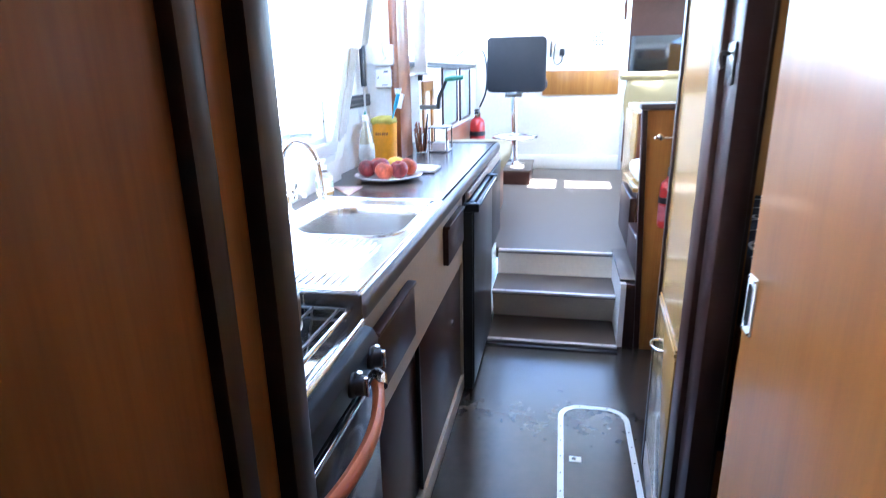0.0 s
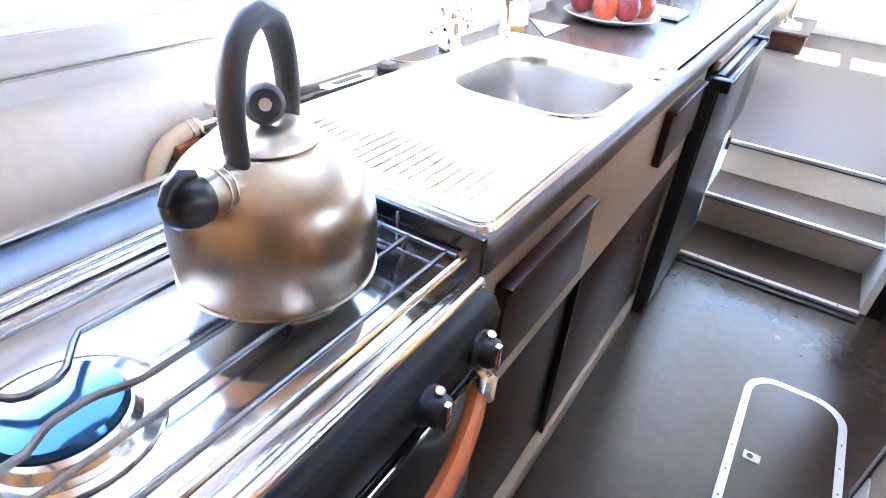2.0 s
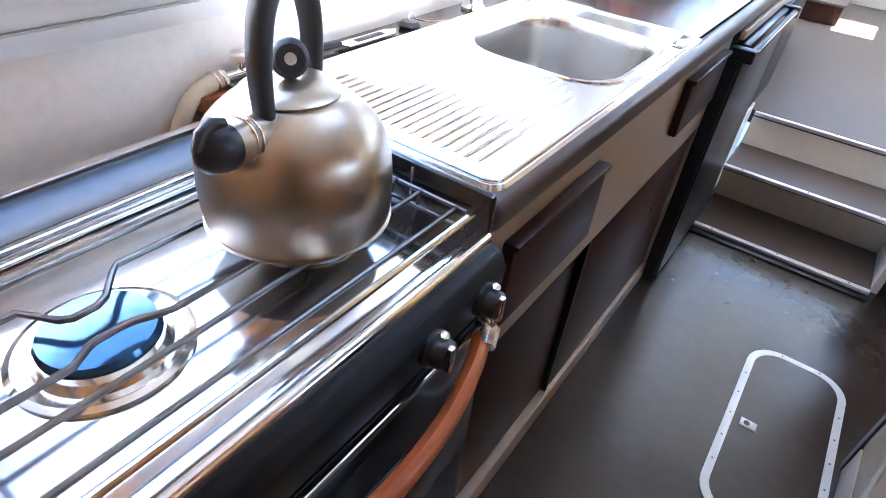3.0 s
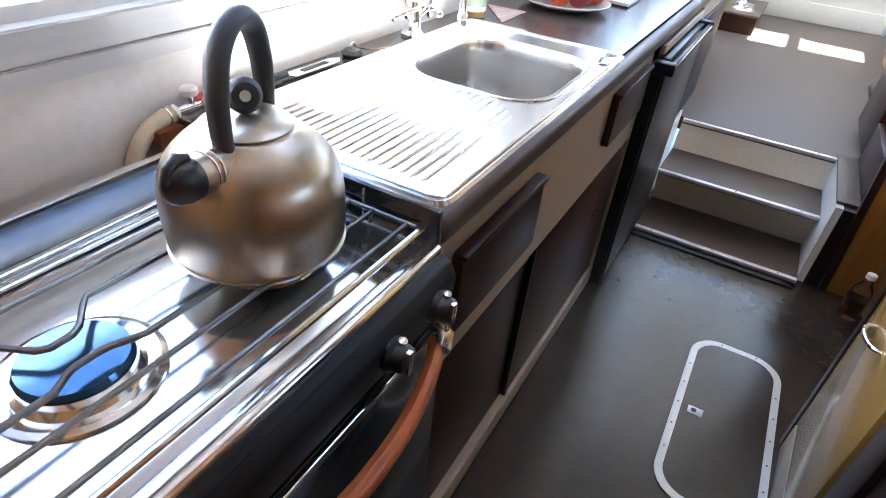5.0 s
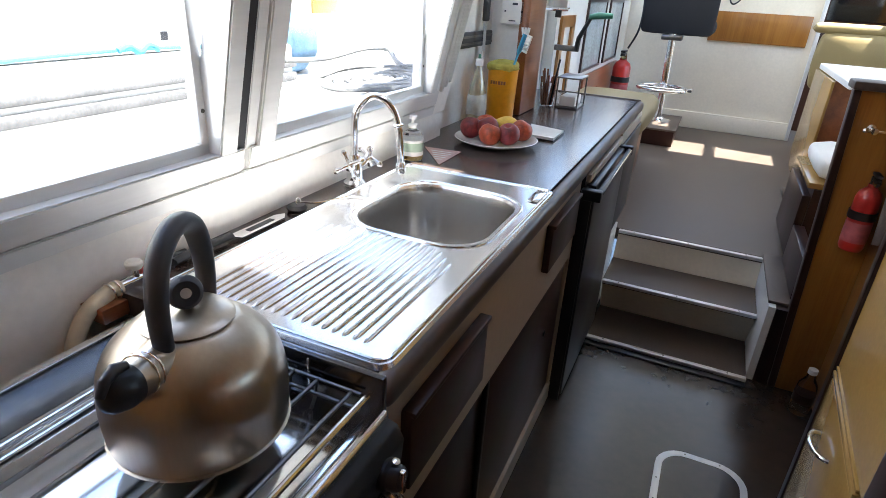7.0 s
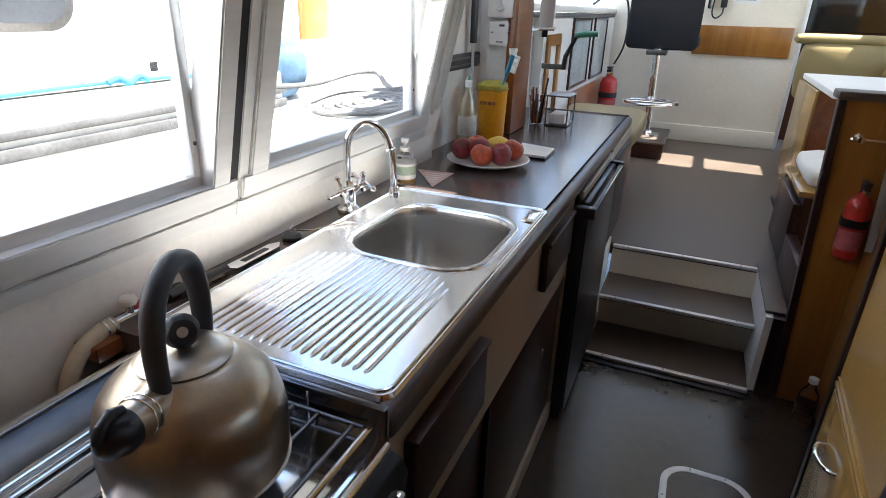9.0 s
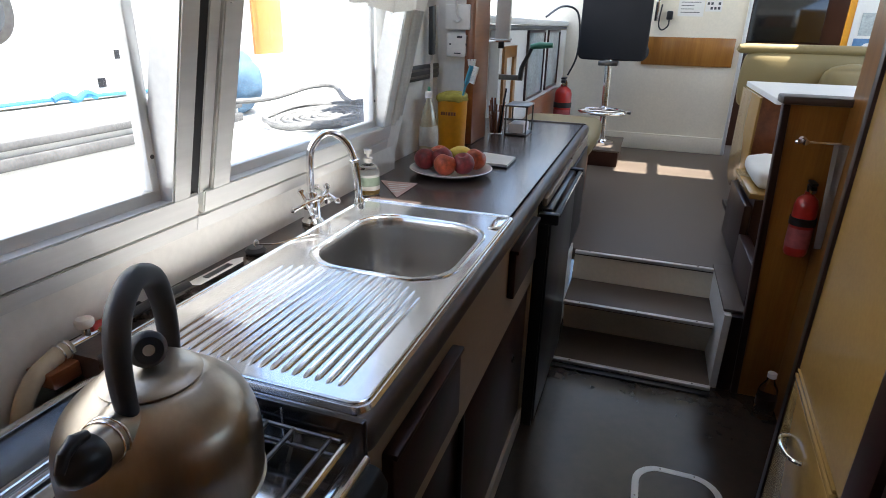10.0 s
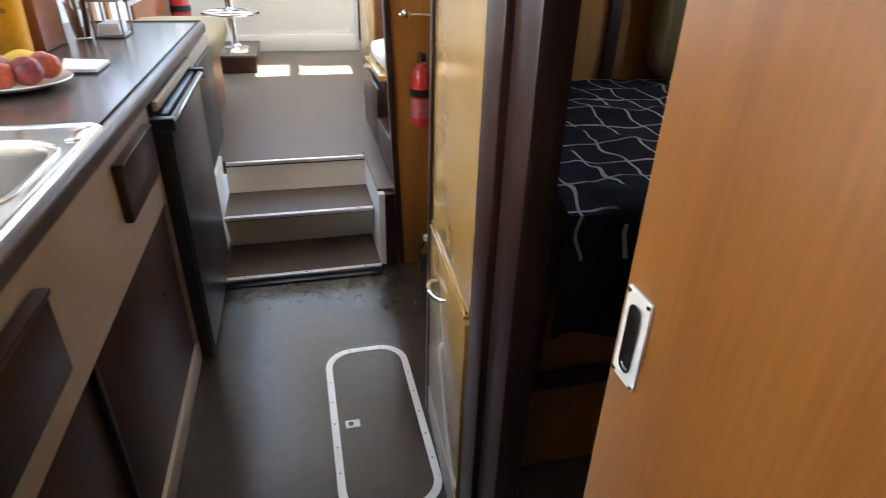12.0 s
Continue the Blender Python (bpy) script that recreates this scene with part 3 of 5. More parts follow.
# worktop with a cut-out for the sink bowl
wt = thing("worktop", "dark brown laminate worktop with a rounded front edge", "worktop", (-0.25, 2.9, 0.86))
slab = [(-0.504, 1.7), (-0.028, 1.7), (-0.028, 4.17), (-0.547, 4.17), (-0.547, 2.9), (-0.504, 2.9), (-0.504, 2.3), (-0.362, 2.3), (-0.362, 2.455), (-0.036, 2.455), (-0.036, 2.095), (-0.362, 2.095), (-0.362, 2.2999), (-0.504, 2.2999)]
bm = prism(slab, 0.038, pose(0, 0, 0.862))
bmesh.ops.triangulate(bm, faces=[f for f in bm.faces if len(f.verts) > 4])
part("slab", bm, TOP, wt)
part("front_edge", box(-0.0275, 0.006, 1.698, 4.172, 0.856, 0.902, 0.0155, 4), EDGE, wt, "rounded dark edging")
part("end_edge", box(-0.504, -0.012, 4.1705, 4.182, 0.862, 0.906, 0.003), EDGE, wt, "raised dark lip")

# sink
sk = thing("sink", "stainless steel inset sink with a ribbed draining board", "sink", (-0.22, 2.14, 0.9))
bx0, bx1, by0, by1 = -0.346, -0.052, 2.113, 2.437
outline_o = rounded(-0.43, -0.012, 1.722, 2.552, 0.022, 5)
outline_b = rounded(bx0, bx1, by0, by1, 0.085, 5)
bm = bmesh.new()
vo = [bm.verts.new((x, y, 0.9075)) for x, y in outline_o]
vb = [bm.verts.new((x, y, 0.9065)) for x, y in outline_b]
n = len(vo)
for i in range(n):
    bm.faces.new((vo[i], vo[(i + 1) % n], vb[(i + 1) % n], vb[i]))
prev = vb
cx, cy = (bx0 + bx1) / 2, (by0 + by1) / 2
for f, z in ((0.985, 0.9), (0.965, 0.88), (0.93, 0.80), (0.9, 0.765), (0.84, 0.748), (0.5, 0.744), (0.12, 0.742)):
    cur_ = [bm.verts.new((cx + (x - cx) * f, cy + (y - cy) * f, z)) for x, y in outline_b]
    for i in range(n):
        bm.faces.new((prev[i], prev[(i + 1) % n], cur_[(i + 1) % n], cur_[i]))
    prev = cur_
bm.faces.new(prev)
vs = [bm.verts.new((x + (0.004 if x > -0.2 else -0.004), y + (0.004 if y > 2.1 else -0.004), 0.9005)) for x, y in outline_o]
for i in range(n):
    bm.faces.new((vo[i], vs[i], vs[(i + 1) % n], vo[(i + 1) % n]))
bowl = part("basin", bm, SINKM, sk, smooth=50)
# faces below the rim take the darker steel, as shade inside the bowl
second_material(bowl, SHADED_STEEL, 0.006)
part("rim", tube([(x * 1.0, y, 0.9085) for x, y in rounded(-0.424, -0.018, 1.728, 2.546, 0.02, 5)], 0.003, 8, True), STEEL, sk)
part("bowl_rim", tube([(x, y, 0.907) for x, y in rounded(bx0 - 0.012, bx1 + 0.012, by0 - 0.012, by1 + 0.012, 0.09, 8)], 0.0035, 8, True), STEEL, sk)
for i in range(18):
    x = -0.366 + 0.0176 * i
    far = 2.096 - 0.055 * max(0, (i - 12) / 5) ** 2 - 0.02 * max(0, (3 - i) / 3)
    part("drainer_rib", tube([(x, 1.756, 0.9066), (x, 1.766, 0.9082), (x, far - 0.015, 0.9082), (x, far, 0.9066)], [0.0028, 0.0052, 0.0052, 0.0028], 10, flat=0.5), SINKM, sk)
part("drain", lathe([(0.0, 0.7425), (0.012, 0.743), (0.03, 0.7445), (0.033, 0.7475), (0.036, 0.746)], pose(cx, cy, 0), 24), CHROME, sk, "chrome plug hole")
part("overflow", box(-0.05, -0.024, 2.44, 2.53, 0.9075, 0.9105, 0.0012), STEEL, sk)

# mixer tap
tp = thing("mixer_tap", "chrome swan-neck mixer tap with cross handles", "tap", (-0.456, 2.335, 0.9))
T = Vector((-0.456, 2.335, 0.902))
part("base", lathe([(0.0, 0), (0.027, 0.0), (0.027, 0.006), (0.02, 0.014), (0.018, 0.05), (0.015, 0.062), (0.012, 0.075), (0, 0.076)], Matrix.Translation(T), 28), CHROME, tp)
sw = smoothed([T + Vector((0, 0, 0.06)), T + Vector((0.0, 0.0, 0.13)), T + Vector((0.006, 0.004, 0.18)), T + Vector((0.035, 0.02, 0.213)), T + Vector((0.07, 0.036, 0.2)), T + Vector((0.092, 0.047, 0.15)), T + Vector((0.1, 0.05, 0.055))], 8)
part("spout", tube(sw, 0.0088, 14), CHROME, tp)
part("nozzle", lathe([(0, 0), (0.0105, 0), (0.0125, 0.004), (0.0125, 0.02), (0.009, 0.028), (0, 0.028)], pose(T.x + 0.1, T.y + 0.05, T.z + 0.034), 20), STEEL, tp)
part("collar", ring(sw[40], sw[41] - sw[39], 0.0092, 0.004, 16), CHROME, tp)
for s, ax in ((-1, Vector((0.25, -0.8, 0.45))), (1, Vector((0.25, 0.8, 0.45)))):
    ax = ax.normalized()
    c = T + Vector((0, 0, 0.035))
    tpw = part("tap_handle", join(cyl(c, c + ax * 0.045, 0.0085, 14), lathe([(0, 0), (0.012, 0), (0.013, 0.01), (0.009, 0.018), (0, 0.019)], along(c + ax * 0.04, ax), 18)), CHROME, tp)
    u = ax.cross(Vector((0, 0, 1))).normalized()
    v = ax.cross(u)
    for k in range(4):
        d = u * math.cos(k * math.pi / 2 + 0.5) + v * math.sin(k * math.pi / 2 + 0.5)
        part("prong", tube([c + ax * 0.055, c + ax * 0.055 + d * 0.024, c + ax * 0.055 + d * 0.032, c + ax * 0.055 + d * 0.039], [0.0045, 0.005, 0.0085, 0.004], 10), CHROME, tpw)

# fridge
fr = thing("fridge", "black under-counter fridge with a chrome-edged bar handle", "fridge", (-0.2, 3.2, 0))
part("body", box(-0.48, -0.004, 2.932, 3.56, 0.002, 0.855), BLACK, fr)
d = part("door", box(-0.002, 0.032, 2.936, 3.55, 0.02, 0.822, 0.006), FRIDGE, fr, "dark grey glossy fridge door")
part("fascia", box(-0.003, 0.012, 2.936, 3.55, 0.828, 0.854, 0.003), CREAMFRONT, fr, "pale control strip")
part("gasket", box(-0.003, 0.024, 2.926, 2.935, 0.0, 0.79), BLACK, fr)
part("handle", join(tube([(0.034, 2.86, 0.805), (0.05, 2.88, 0.812), (0.05, 3.5, 0.812), (0.034, 3.52, 0.805)], 0.011, 12)), BLACK, d, "black bar handle")
part("handle_trim", cyl((0.056, 2.89, 0.816), (0.056, 3.49, 0.818), 0.0035, 10), CHROME, d, "chrome strip")
for y in (2.868, 3.508):
    part("handle_bracket", box(0.0, 0.062, y - 0.016, y + 0.016, 0.795, 0.83, 0.006), BLACK, d)
ec = thing("end_cabinet", "white end cabinet with a dark panel beside the steps", "cabinet", (-0.2, 3.87, 0))
part("body", box(-0.5, -0.01, 3.565, 4.168, 0.002, 0.858), WHITE, ec)
part("dark_panel", box(-0.009, 0.012, 3.6, 4.16, 0.38, 0.8, 0.004), BLACK, ec)
part("fascia", box(-0.009, 0.006, 3.58, 4.16, 0.805, 0.856, 0.003), CREAMFRONT, ec)
part("side_board", box(-0.009, 0.014, 3.57, 3.93, 0.002, 0.36, 0.002), WHITE, ec)

# ---------------------------------------------------------------- gas cooker
ck = thing("cooker", "stainless steel gas cooker with a black oven front", "cooker", (-0.2, 1.44, 0))
Y0, Y1 = 1.202, 1.69
part("body", box(-0.455, -0.002, Y0, Y1, 0.002, 0.835), BLACK, ck)
part("hob_top", join(box(-0.455, -0.004, Y0, Y1, 0.838, 0.856, 0.004), box(-0.012, 0.012, Y0, Y1, 0.85, 0.876, 0.007, 3)), STEEL, ck, "brushed steel hob top")
part("back_rim", join(box(-0.354, -0.34, Y0, Y1 - 0.009, 0.857, 0.866, 0.003), box(-0.337, -0.325, Y0, Y1 - 0.009, 0.857, 0.8615, 0.002)), STEEL, ck)
bu = part("back_upstand", prism([(-0.412, 0.857), (-0.356, 0.857), (-0.356, 0.8605), (-0.3985, 0.885), (-0.412, 0.885)], Y1 - 0.009 - Y0, Matrix(((1, 0, 0, 0), (0, 0, 1, Y0), (0, 1, 0, 0), (0, 0, 0, 1)))), UPBACK, ck, "dark glossy upstand behind the hob")
part("upstand_edge", box(-0.413, -0.3985, Y0, Y1 + 0.004, 0.8855, 0.8895, 0.0012), CHROME, bu, "bright top edge")
part("side_rim", box(-0.399, 0.006, Y1 - 0.008, Y1 + 0.004, 0.85, 0.922, 0.004), UPSTAND, ck, "dark steel upstand")
for i in range(4):
    part("rim_rib", box(-0.33 + 0.075 * i, -0.3268 + 0.075 * i, Y1 - 0.0105, Y1 - 0.0075, 0.872, 0.917, 0.001), STEEL, ck)
fas = prism([(-0.002, 0.79), (0.03, 0.79), (0.034, 0.838), (0.024, 0.857), (0.012, 0.861), (-0.002, 0.86)], Y1 - Y0, Matrix(((1, 0, 0, 0), (0, 0, 1, Y0), (0, 1, 0, 0), (0, 0, 0, 1))), 0.003)
part("control_panel", fas, PANELBLACK, ck, "black control panel")
for y in (1.643, 1.548, 1.272, 1.212):
    k = part("knob", lathe([(0.0, 0), (0.021, 0.0), (0.021, 0.008), (0.017, 0.012), (0.0165, 0.022), (0.014, 0.026), (0, 0.026)], along((0.03, y, 0.82), (1, 0, 0.05)), 28), BLACK, ck)
    part("knob_pointer", box(0.035, 0.06, y - 0.004, y + 0.004, 0.802, 0.836, 0.002), CHROME, k, "chrome pointer")
    part("knob_cap", lathe([(0, 0), (0.005, 0), (0.005, 0.003), (0, 0.004)], along((0.044, y + 0.005, 0.839), (0.3, 0, 1)), 14), CHROME, k)
od = part("oven_door", box(0.0, 0.03, Y0 + 0.01, Y1 - 0.012, 0.33, 0.782, 0.006), BLACKGLASS, ck, "black glass oven door")
part("door_trim", box(0.029, 0.036, Y0 + 0.012, Y1 - 0.014, 0.768, 0.78, 0.002), CHROME, od, "bright trim")
part("door_window", box(0.0292, 0.0315, Y0 + 0.06, Y1 - 0.07, 0.42, 0.66, 0.001), BLACKGLASS, od)
hp = smoothed([(0.046, 1.63, 0.776), (0.062, 1.59, 0.774), (0.079, 1.52, 0.772), (0.085, 1.44, 0.772), (0.079, 1.36, 0.772), (0.064, 1.29, 0.774), (0.05, 1.25, 0.776)], 6)
part("oven_handle", tube(hp, 0.011, 12, flat=1.2), COPPER, od, "reddish wooden bow handle")
for y in (1.632, 1.248):
    part("handle_bracket", tube([(0.036, y + (0.012 if y > 1.4 else -0.012), 0.79), (0.05, y + (0.008 if y > 1.4 else -0.008), 0.785), (0.056, y - (0.01 if y > 1.4 else -0.01), 0.777)], 0.0125, 10), STEEL, od)
lowd = part("lower_door", box(0.0, 0.022, Y0 + 0.01, Y1 - 0.012, 0.03, 0.315, 0.004), BROWN, ck, "brown lower flap")
part("flap_trim", join(box(0.021, 0.03, Y0 + 0.1, Y1 - 0.03, 0.288, 0.3, 0.002), box(0.021, 0.03, Y1 - 0.04, Y1 - 0.028, 0.05, 0.3, 0.002)), ALU, lowd, "aluminium trim")
for by, wide in ((1.336, 0.074), (1.57, 0.064)):
    b = part("burner", lathe([(0.0, 0.857), (wide, 0.857), (wide, 0.861), (wide - 0.006, 0.863), (0.056, 0.859), (0.05, 0.866), (0.05, 0.874), (0.0, 0.874)], pose(-0.162, by, 0), 44), STEEL, ck, "polished burner dish")
    part("burner_cap", lathe([(0, 0.873), (0.047, 0.873), (0.049, 0.876), (0.046, 0.881), (0.0, 0.882)], pose(-0.162, by, 0), 44), BLUEPLATE, b, "dark glossy burner cap")
gr = part("pan_support", cyl((-0.38, Y1 - 0.016, 0.896), (-0.02, Y1 - 0.016, 0.896), 0.0028, 8), DARKSTEEL, ck, "steel wire pan support")
part("cross_rod", cyl((-0.38, Y0 + 0.012, 0.896), (-0.02, Y0 + 0.012, 0.896), 0.0028, 8), DARKSTEEL, gr)
part("low_rod", cyl((-0.38, Y1 - 0.02, 0.876), (-0.02, Y1 - 0.02, 0.876), 0.0028, 8), DARKSTEEL, gr)
for x in (-0.36, -0.3, -0.126, -0.086):
    part("leg", tube([(x, Y1 - 0.016, 0.896), (x, Y1 - 0.02, 0.872), (x, Y1 - 0.03, 0.858)], 0.0025, 8), DARKSTEEL, gr)
part("front_rod", cyl((-0.0105, Y0 + 0.01, 0.899), (-0.0105, Y1 - 0.01, 0.899), 0.0042, 10), STEEL, gr, "thick steel front rod")
for x in (-0.033, -0.083, -0.247):
    part("rod", tube([(x, Y0 + 0.012, 0.896), (x, Y1 - 0.016, 0.896)], 0.003, 8), DARKSTEEL, gr)
for x, s in ((-0.12, -0.013), (-0.207, 0.038)):
    pts = [(x, Y1 - 0.016, 0.896)]
    for by in (1.57, 1.336):
        pts += [(x, by + 0.046, 0.896), (x + s * 0.25, by + 0.036, 0.896), (x + s * 0.85, by + 0.018, 0.896), (x + s, by + 0.008, 0.896), (x + s, by - 0.012, 0.896), (x + s * 0.85, by - 0.02, 0.896), (x, by - 0.038, 0.896)]
    pts.append((x, Y0 + 0.012, 0.896))
    part("bent_rod", tube(pts, 0.0034, 8), DARKSTEEL, gr)

# ---------------------------------------------------------------- whistling kettle
K = Vector((-0.155, 1.5545, 0.8985))
kt = thing("kettle", "brushed steel whistling kettle with a charcoal arched handle", "kettle", K)
body = [(0, 0), (0.094, 0.0), (0.0985, 0.0015), (0.1, 0.005), (0.1015, 0.022), (0.102, 0.05), (0.099, 0.074), (0.091, 0.095), (0.077, 0.111), (0.06, 0.124), (0.045, 0.131), (0.0, 0.134)]
prof = [(p.x, p.y) for p in smoothed([(r, z, 0) for r, z in [(q * 0.95, h) for q, h in body]], 3)]
part("body", lathe([(max(r, 0) if 0 < i < len(prof) - 1 else 0, z) for i, (r, z) in enumerate(prof)], Matrix.Translation(K), 64), KETTLE, kt, smooth=45)
lid = part("lid", lathe([(0, 0.13), (0.047, 0.1295), (0.048, 0.1325), (0.04, 0.1385), (0.02, 0.1435), (0.0, 0.1445)], Matrix.Translation(K), 48), KETTLE, kt)
part("lid_stem", lathe([(0, 0.142), (0.006, 0.142), (0.006, 0.152), (0, 0.152)], Matrix.Translation(K), 16), GREYRUB, lid)
kc = K + Vector((0.004, -0.002, 0.162))
kax = Vector((0.82, -0.5, 0.25)).normalized()
part("lid_knob", lathe([(0.006, -0.009), (0.013, -0.009), (0.017, -0.005), (0.018, 0), (0.017, 0.005), (0.013, 0.009), (0.006, 0.009), (0.005, 0.006)], along(kc, kax), 28), GREYRUB, lid, "black ring-shaped knob")
part("knob_pin", lathe([(0, -0.0075), (0.0055, -0.0075), (0.0055, 0.0075), (0, 0.0078)], along(kc, kax), 16), WHITE, lid)
hd = Vector((-0.4, 0.92, 0)).normalized()
harc = smoothed([K + hd * a + Vector((0, 0, b)) for a, b in ((-0.05, 0.112), (-0.0535, 0.14), (-0.051, 0.18), (-0.035, 0.216), (0.0, 0.232), (0.035, 0.22), (0.051, 0.188), (0.0535, 0.15), (0.048, 0.116))], 6)
nh = len(harc)
part("handle", tube(harc, [0.0086 + 0.0024 * math.sin(math.pi * i / (nh - 1)) for i in range(nh)], 16, flat=1.12), GREYRUB, kt, "charcoal plastic arched handle")
sd = Vector((0.2, -0.97, 0.14)).normalized()
s0 = K + Vector((0.013, -0.046, 0.109))
sp = part("spout", tube([s0, s0 + sd * 0.018, s0 + sd * 0.03, s0 + sd * 0.05], [0.026, 0.0215, 0.0202, 0.0198], 28), KETTLE, kt)
part("spout_ring", ring(s0 + sd * 0.024, sd, 0.0208, 0.0018, 24), CHROME, sp)
part("spout_ring", ring(s0 + sd * 0.031, sd, 0.0206, 0.0014, 24), CHROME, sp)
nose = lathe([(0, 0), (0.0205, 0.0), (0.0225, 0.003), (0.0228, 0.014), (0.0205, 0.026), (0.0145, 0.034), (0.006, 0.038), (0, 0.0385)], None, 28)
for v in nose.verts:                                   # the cap narrows to an upright bill
    f = max(0.0, (v.co.z - 0.012) / 0.0265)
    v.co.x *= 1 - 0.45 * f
bmesh.ops.transform(nose, verts=nose.verts, matrix=along(s0 + sd * 0.044, sd) @ Matrix.Diagonal((0.92, 0.92, 0.92, 1)))
wh = part("whistle", nose, BLACK, sp, "black whistle cap")
tip = s0 + sd * 0.06
part("thumb_lever", tube([tip + Vector((0.0, 0.012, 0.019)), tip + Vector((0.002, 0.0, 0.0235)), tip + Vector((0.005, -0.012, 0.019)), tip + Vector((0.007, -0.02, 0.008))], [0.005, 0.006, 0.0055, 0.004], 12), BLACK, wh)

# ---------------------------------------------------------------- floor hatch
fh = thing("floor_hatch", "floor hatch with a riveted aluminium rim and a flush lock", "hatch", (0.52, 2.53, 0))
ho, hi = rounded(0.384, 0.655, 2.2, 2.868, 0.09, 7), rounded(0.405, 0.634, 2.221, 2.847, 0.072, 7)
bm = bmesh.new()
rows_ = [[bm.verts.new((x, y, z)) for x, y in o] for o, z in ((ho, 0.0005), (ho, 0.004), (hi, 0.004), (hi, 0.0005))]
for a, b in zip(rows_, rows_[1:]):
    for i in range(len(a)):
        bm.faces.new((a[i], a[(i + 1) % len(a)], b[(i + 1) % len(a)], b[i]))
rim = part("rim", bm, ALU, fh, "pale aluminium rim")
part("panel", prism(hi, 0.002, pose(0, 0, 0.0006)), FLOOR, fh)
for x, y in [(0.3945, 2.35 + 0.09 * i) for i in range(5)] + [(0.6445, 2.35 + 0.09 * i) for i in range(5)] + [(0.47, 2.2105), (0.575, 2.2105), (0.47, 2.8575), (0.575, 2.8575)]:
    part("rivet", lathe([(0, 0.004), (0.003, 0.004), (0.0025, 0.0055), (0, 0.006)], pose(x, y, 0), 8), DARKSTEEL, rim)
lk = part("lock_plate", box(0.424, 0.466, 2.505, 2.535, 0.0027, 0.005, 0.001), ALU, fh)
part("lock_bore", lathe([(0, 0.005), (0.008, 0.005), (0.008, 0.0062), (0.0, 0.0063)], pose(0.44, 2.52, 0), 16), BLACK, lk)

# ---------------------------------------------------------------- starboard side
solid("door_jamb", join(box(0.64, 0.70, 2.005, 2.084, 0, CEIL, 0.006), box(0.652, 0.70, 1.915, 2.003, 0, CEIL, 0.004)), DARKWOOD, "dark mahogany door jamb", "trim", "structure")
lt_ = thing("door_latch", "dark metal hook latch on the door jamb", "latch", (0.645, 1.96, 1.3))
part("plate", box(0.6475, 0.6518, 1.935, 1.985, 1.27, 1.345, 0.001), DARKSTEEL, lt_)
part("hook", tube(smoothed([(0.646, 1.96, 1.325), (0.632, 1.955, 1.327), (0.626, 1.945, 1.315), (0.63, 1.94, 1.3)], 5), 0.004, 8), DARKSTEEL, lt_)
dr = thing("sliding_door", "honey-coloured veneered sliding door with a flush pull", "door", (0.635, 1.1, 0), kind="structure")
part("leaf", box(0.622, 0.65, 0.5, 1.617, 0.01, CEIL - 0.01, 0.002), LEAFWOOD, dr)
PY, PZ = 1.593, 0.979
pl = part("flush_pull", prism(rounded(-0.0165, 0.0165, -0.043, 0.043, 0.002, 3), 0.003, Matrix(((0, 0, -1, 0.622), (1, 0, 0, PY), (0, 1, 0, PZ), (0, 0, 0, 1))), 0.0008), ALU, dr, "aluminium flush pull")
cup = rounded(-0.0085, 0.0085, -0.032, 0.032, 0.008, 6)
bm = bmesh.new()
prev = None
for f, dpt in ((1.0, 0.0046), (0.9, 0.0046), (0.8, 0.0036), (0.4, 0.0032)):
    cur_ = [bm.verts.new((0.622 - dpt, PY + y * f, PZ + z * (f if f > 0.85 else f + 0.1))) for y, z in cup]
    if prev:
        for i in range(len(cur_)):
            bm.faces.new((prev[i], prev[(i + 1) % len(cur_)], cur_[(i + 1) % len(cur_)], cur_[i]))
    prev = cur_
bm.faces.new(prev)
part("cup", bm, SHADED_STEEL, pl)
for y in (-0.0135, 0.0135):
    for z in (-0.039, 0.039):
        part("screw", lathe([(0, 0), (0.0025, 0), (0.002, 0.0012), (0, 0.0014)], along((0.6188, PY + y, PZ + z), (-1, 0, 0)), 8), STEEL, pl)
solid("door_track_wall", box(0.66, 0.70, -1.6, 1.54, 0, CEIL), DOORWOOD, "veneered wall behind the sliding door", "wall", "structure")
solid("threshold", box(0.655, 0.72, 1.54, 1.915, 0.0, 0.03, 0.004), DARKWOODY, "dark wooden door threshold", "trim", "structure")

# partition with a cupboard, its face turning away from the aisle
PA, PB = Vector((0.648, 2.087, 0)), Vector((0.677, 2.555, 0))
pu = (PB - PA).normalized()
pn = Vector((-pu.y, pu.x, 0))
PL = (PB - PA).length


def onface(u0, u1, z0, z1, d0, d1, bevel=0.0):
    """A slab on the partition's face, u along it, d out from it towards the aisle."""
    m = Matrix(((pu.x, pn.x, 0, PA.x), (pu.y, pn.y, 0, PA.y), (0, 0, 1, 0), (0, 0, 0, 1)))
    bm = box(u0, u1, d0, d1, z0, z1, bevel)
    bmesh.ops.transform(bm, verts=bm.verts, matrix=m)
    return bm


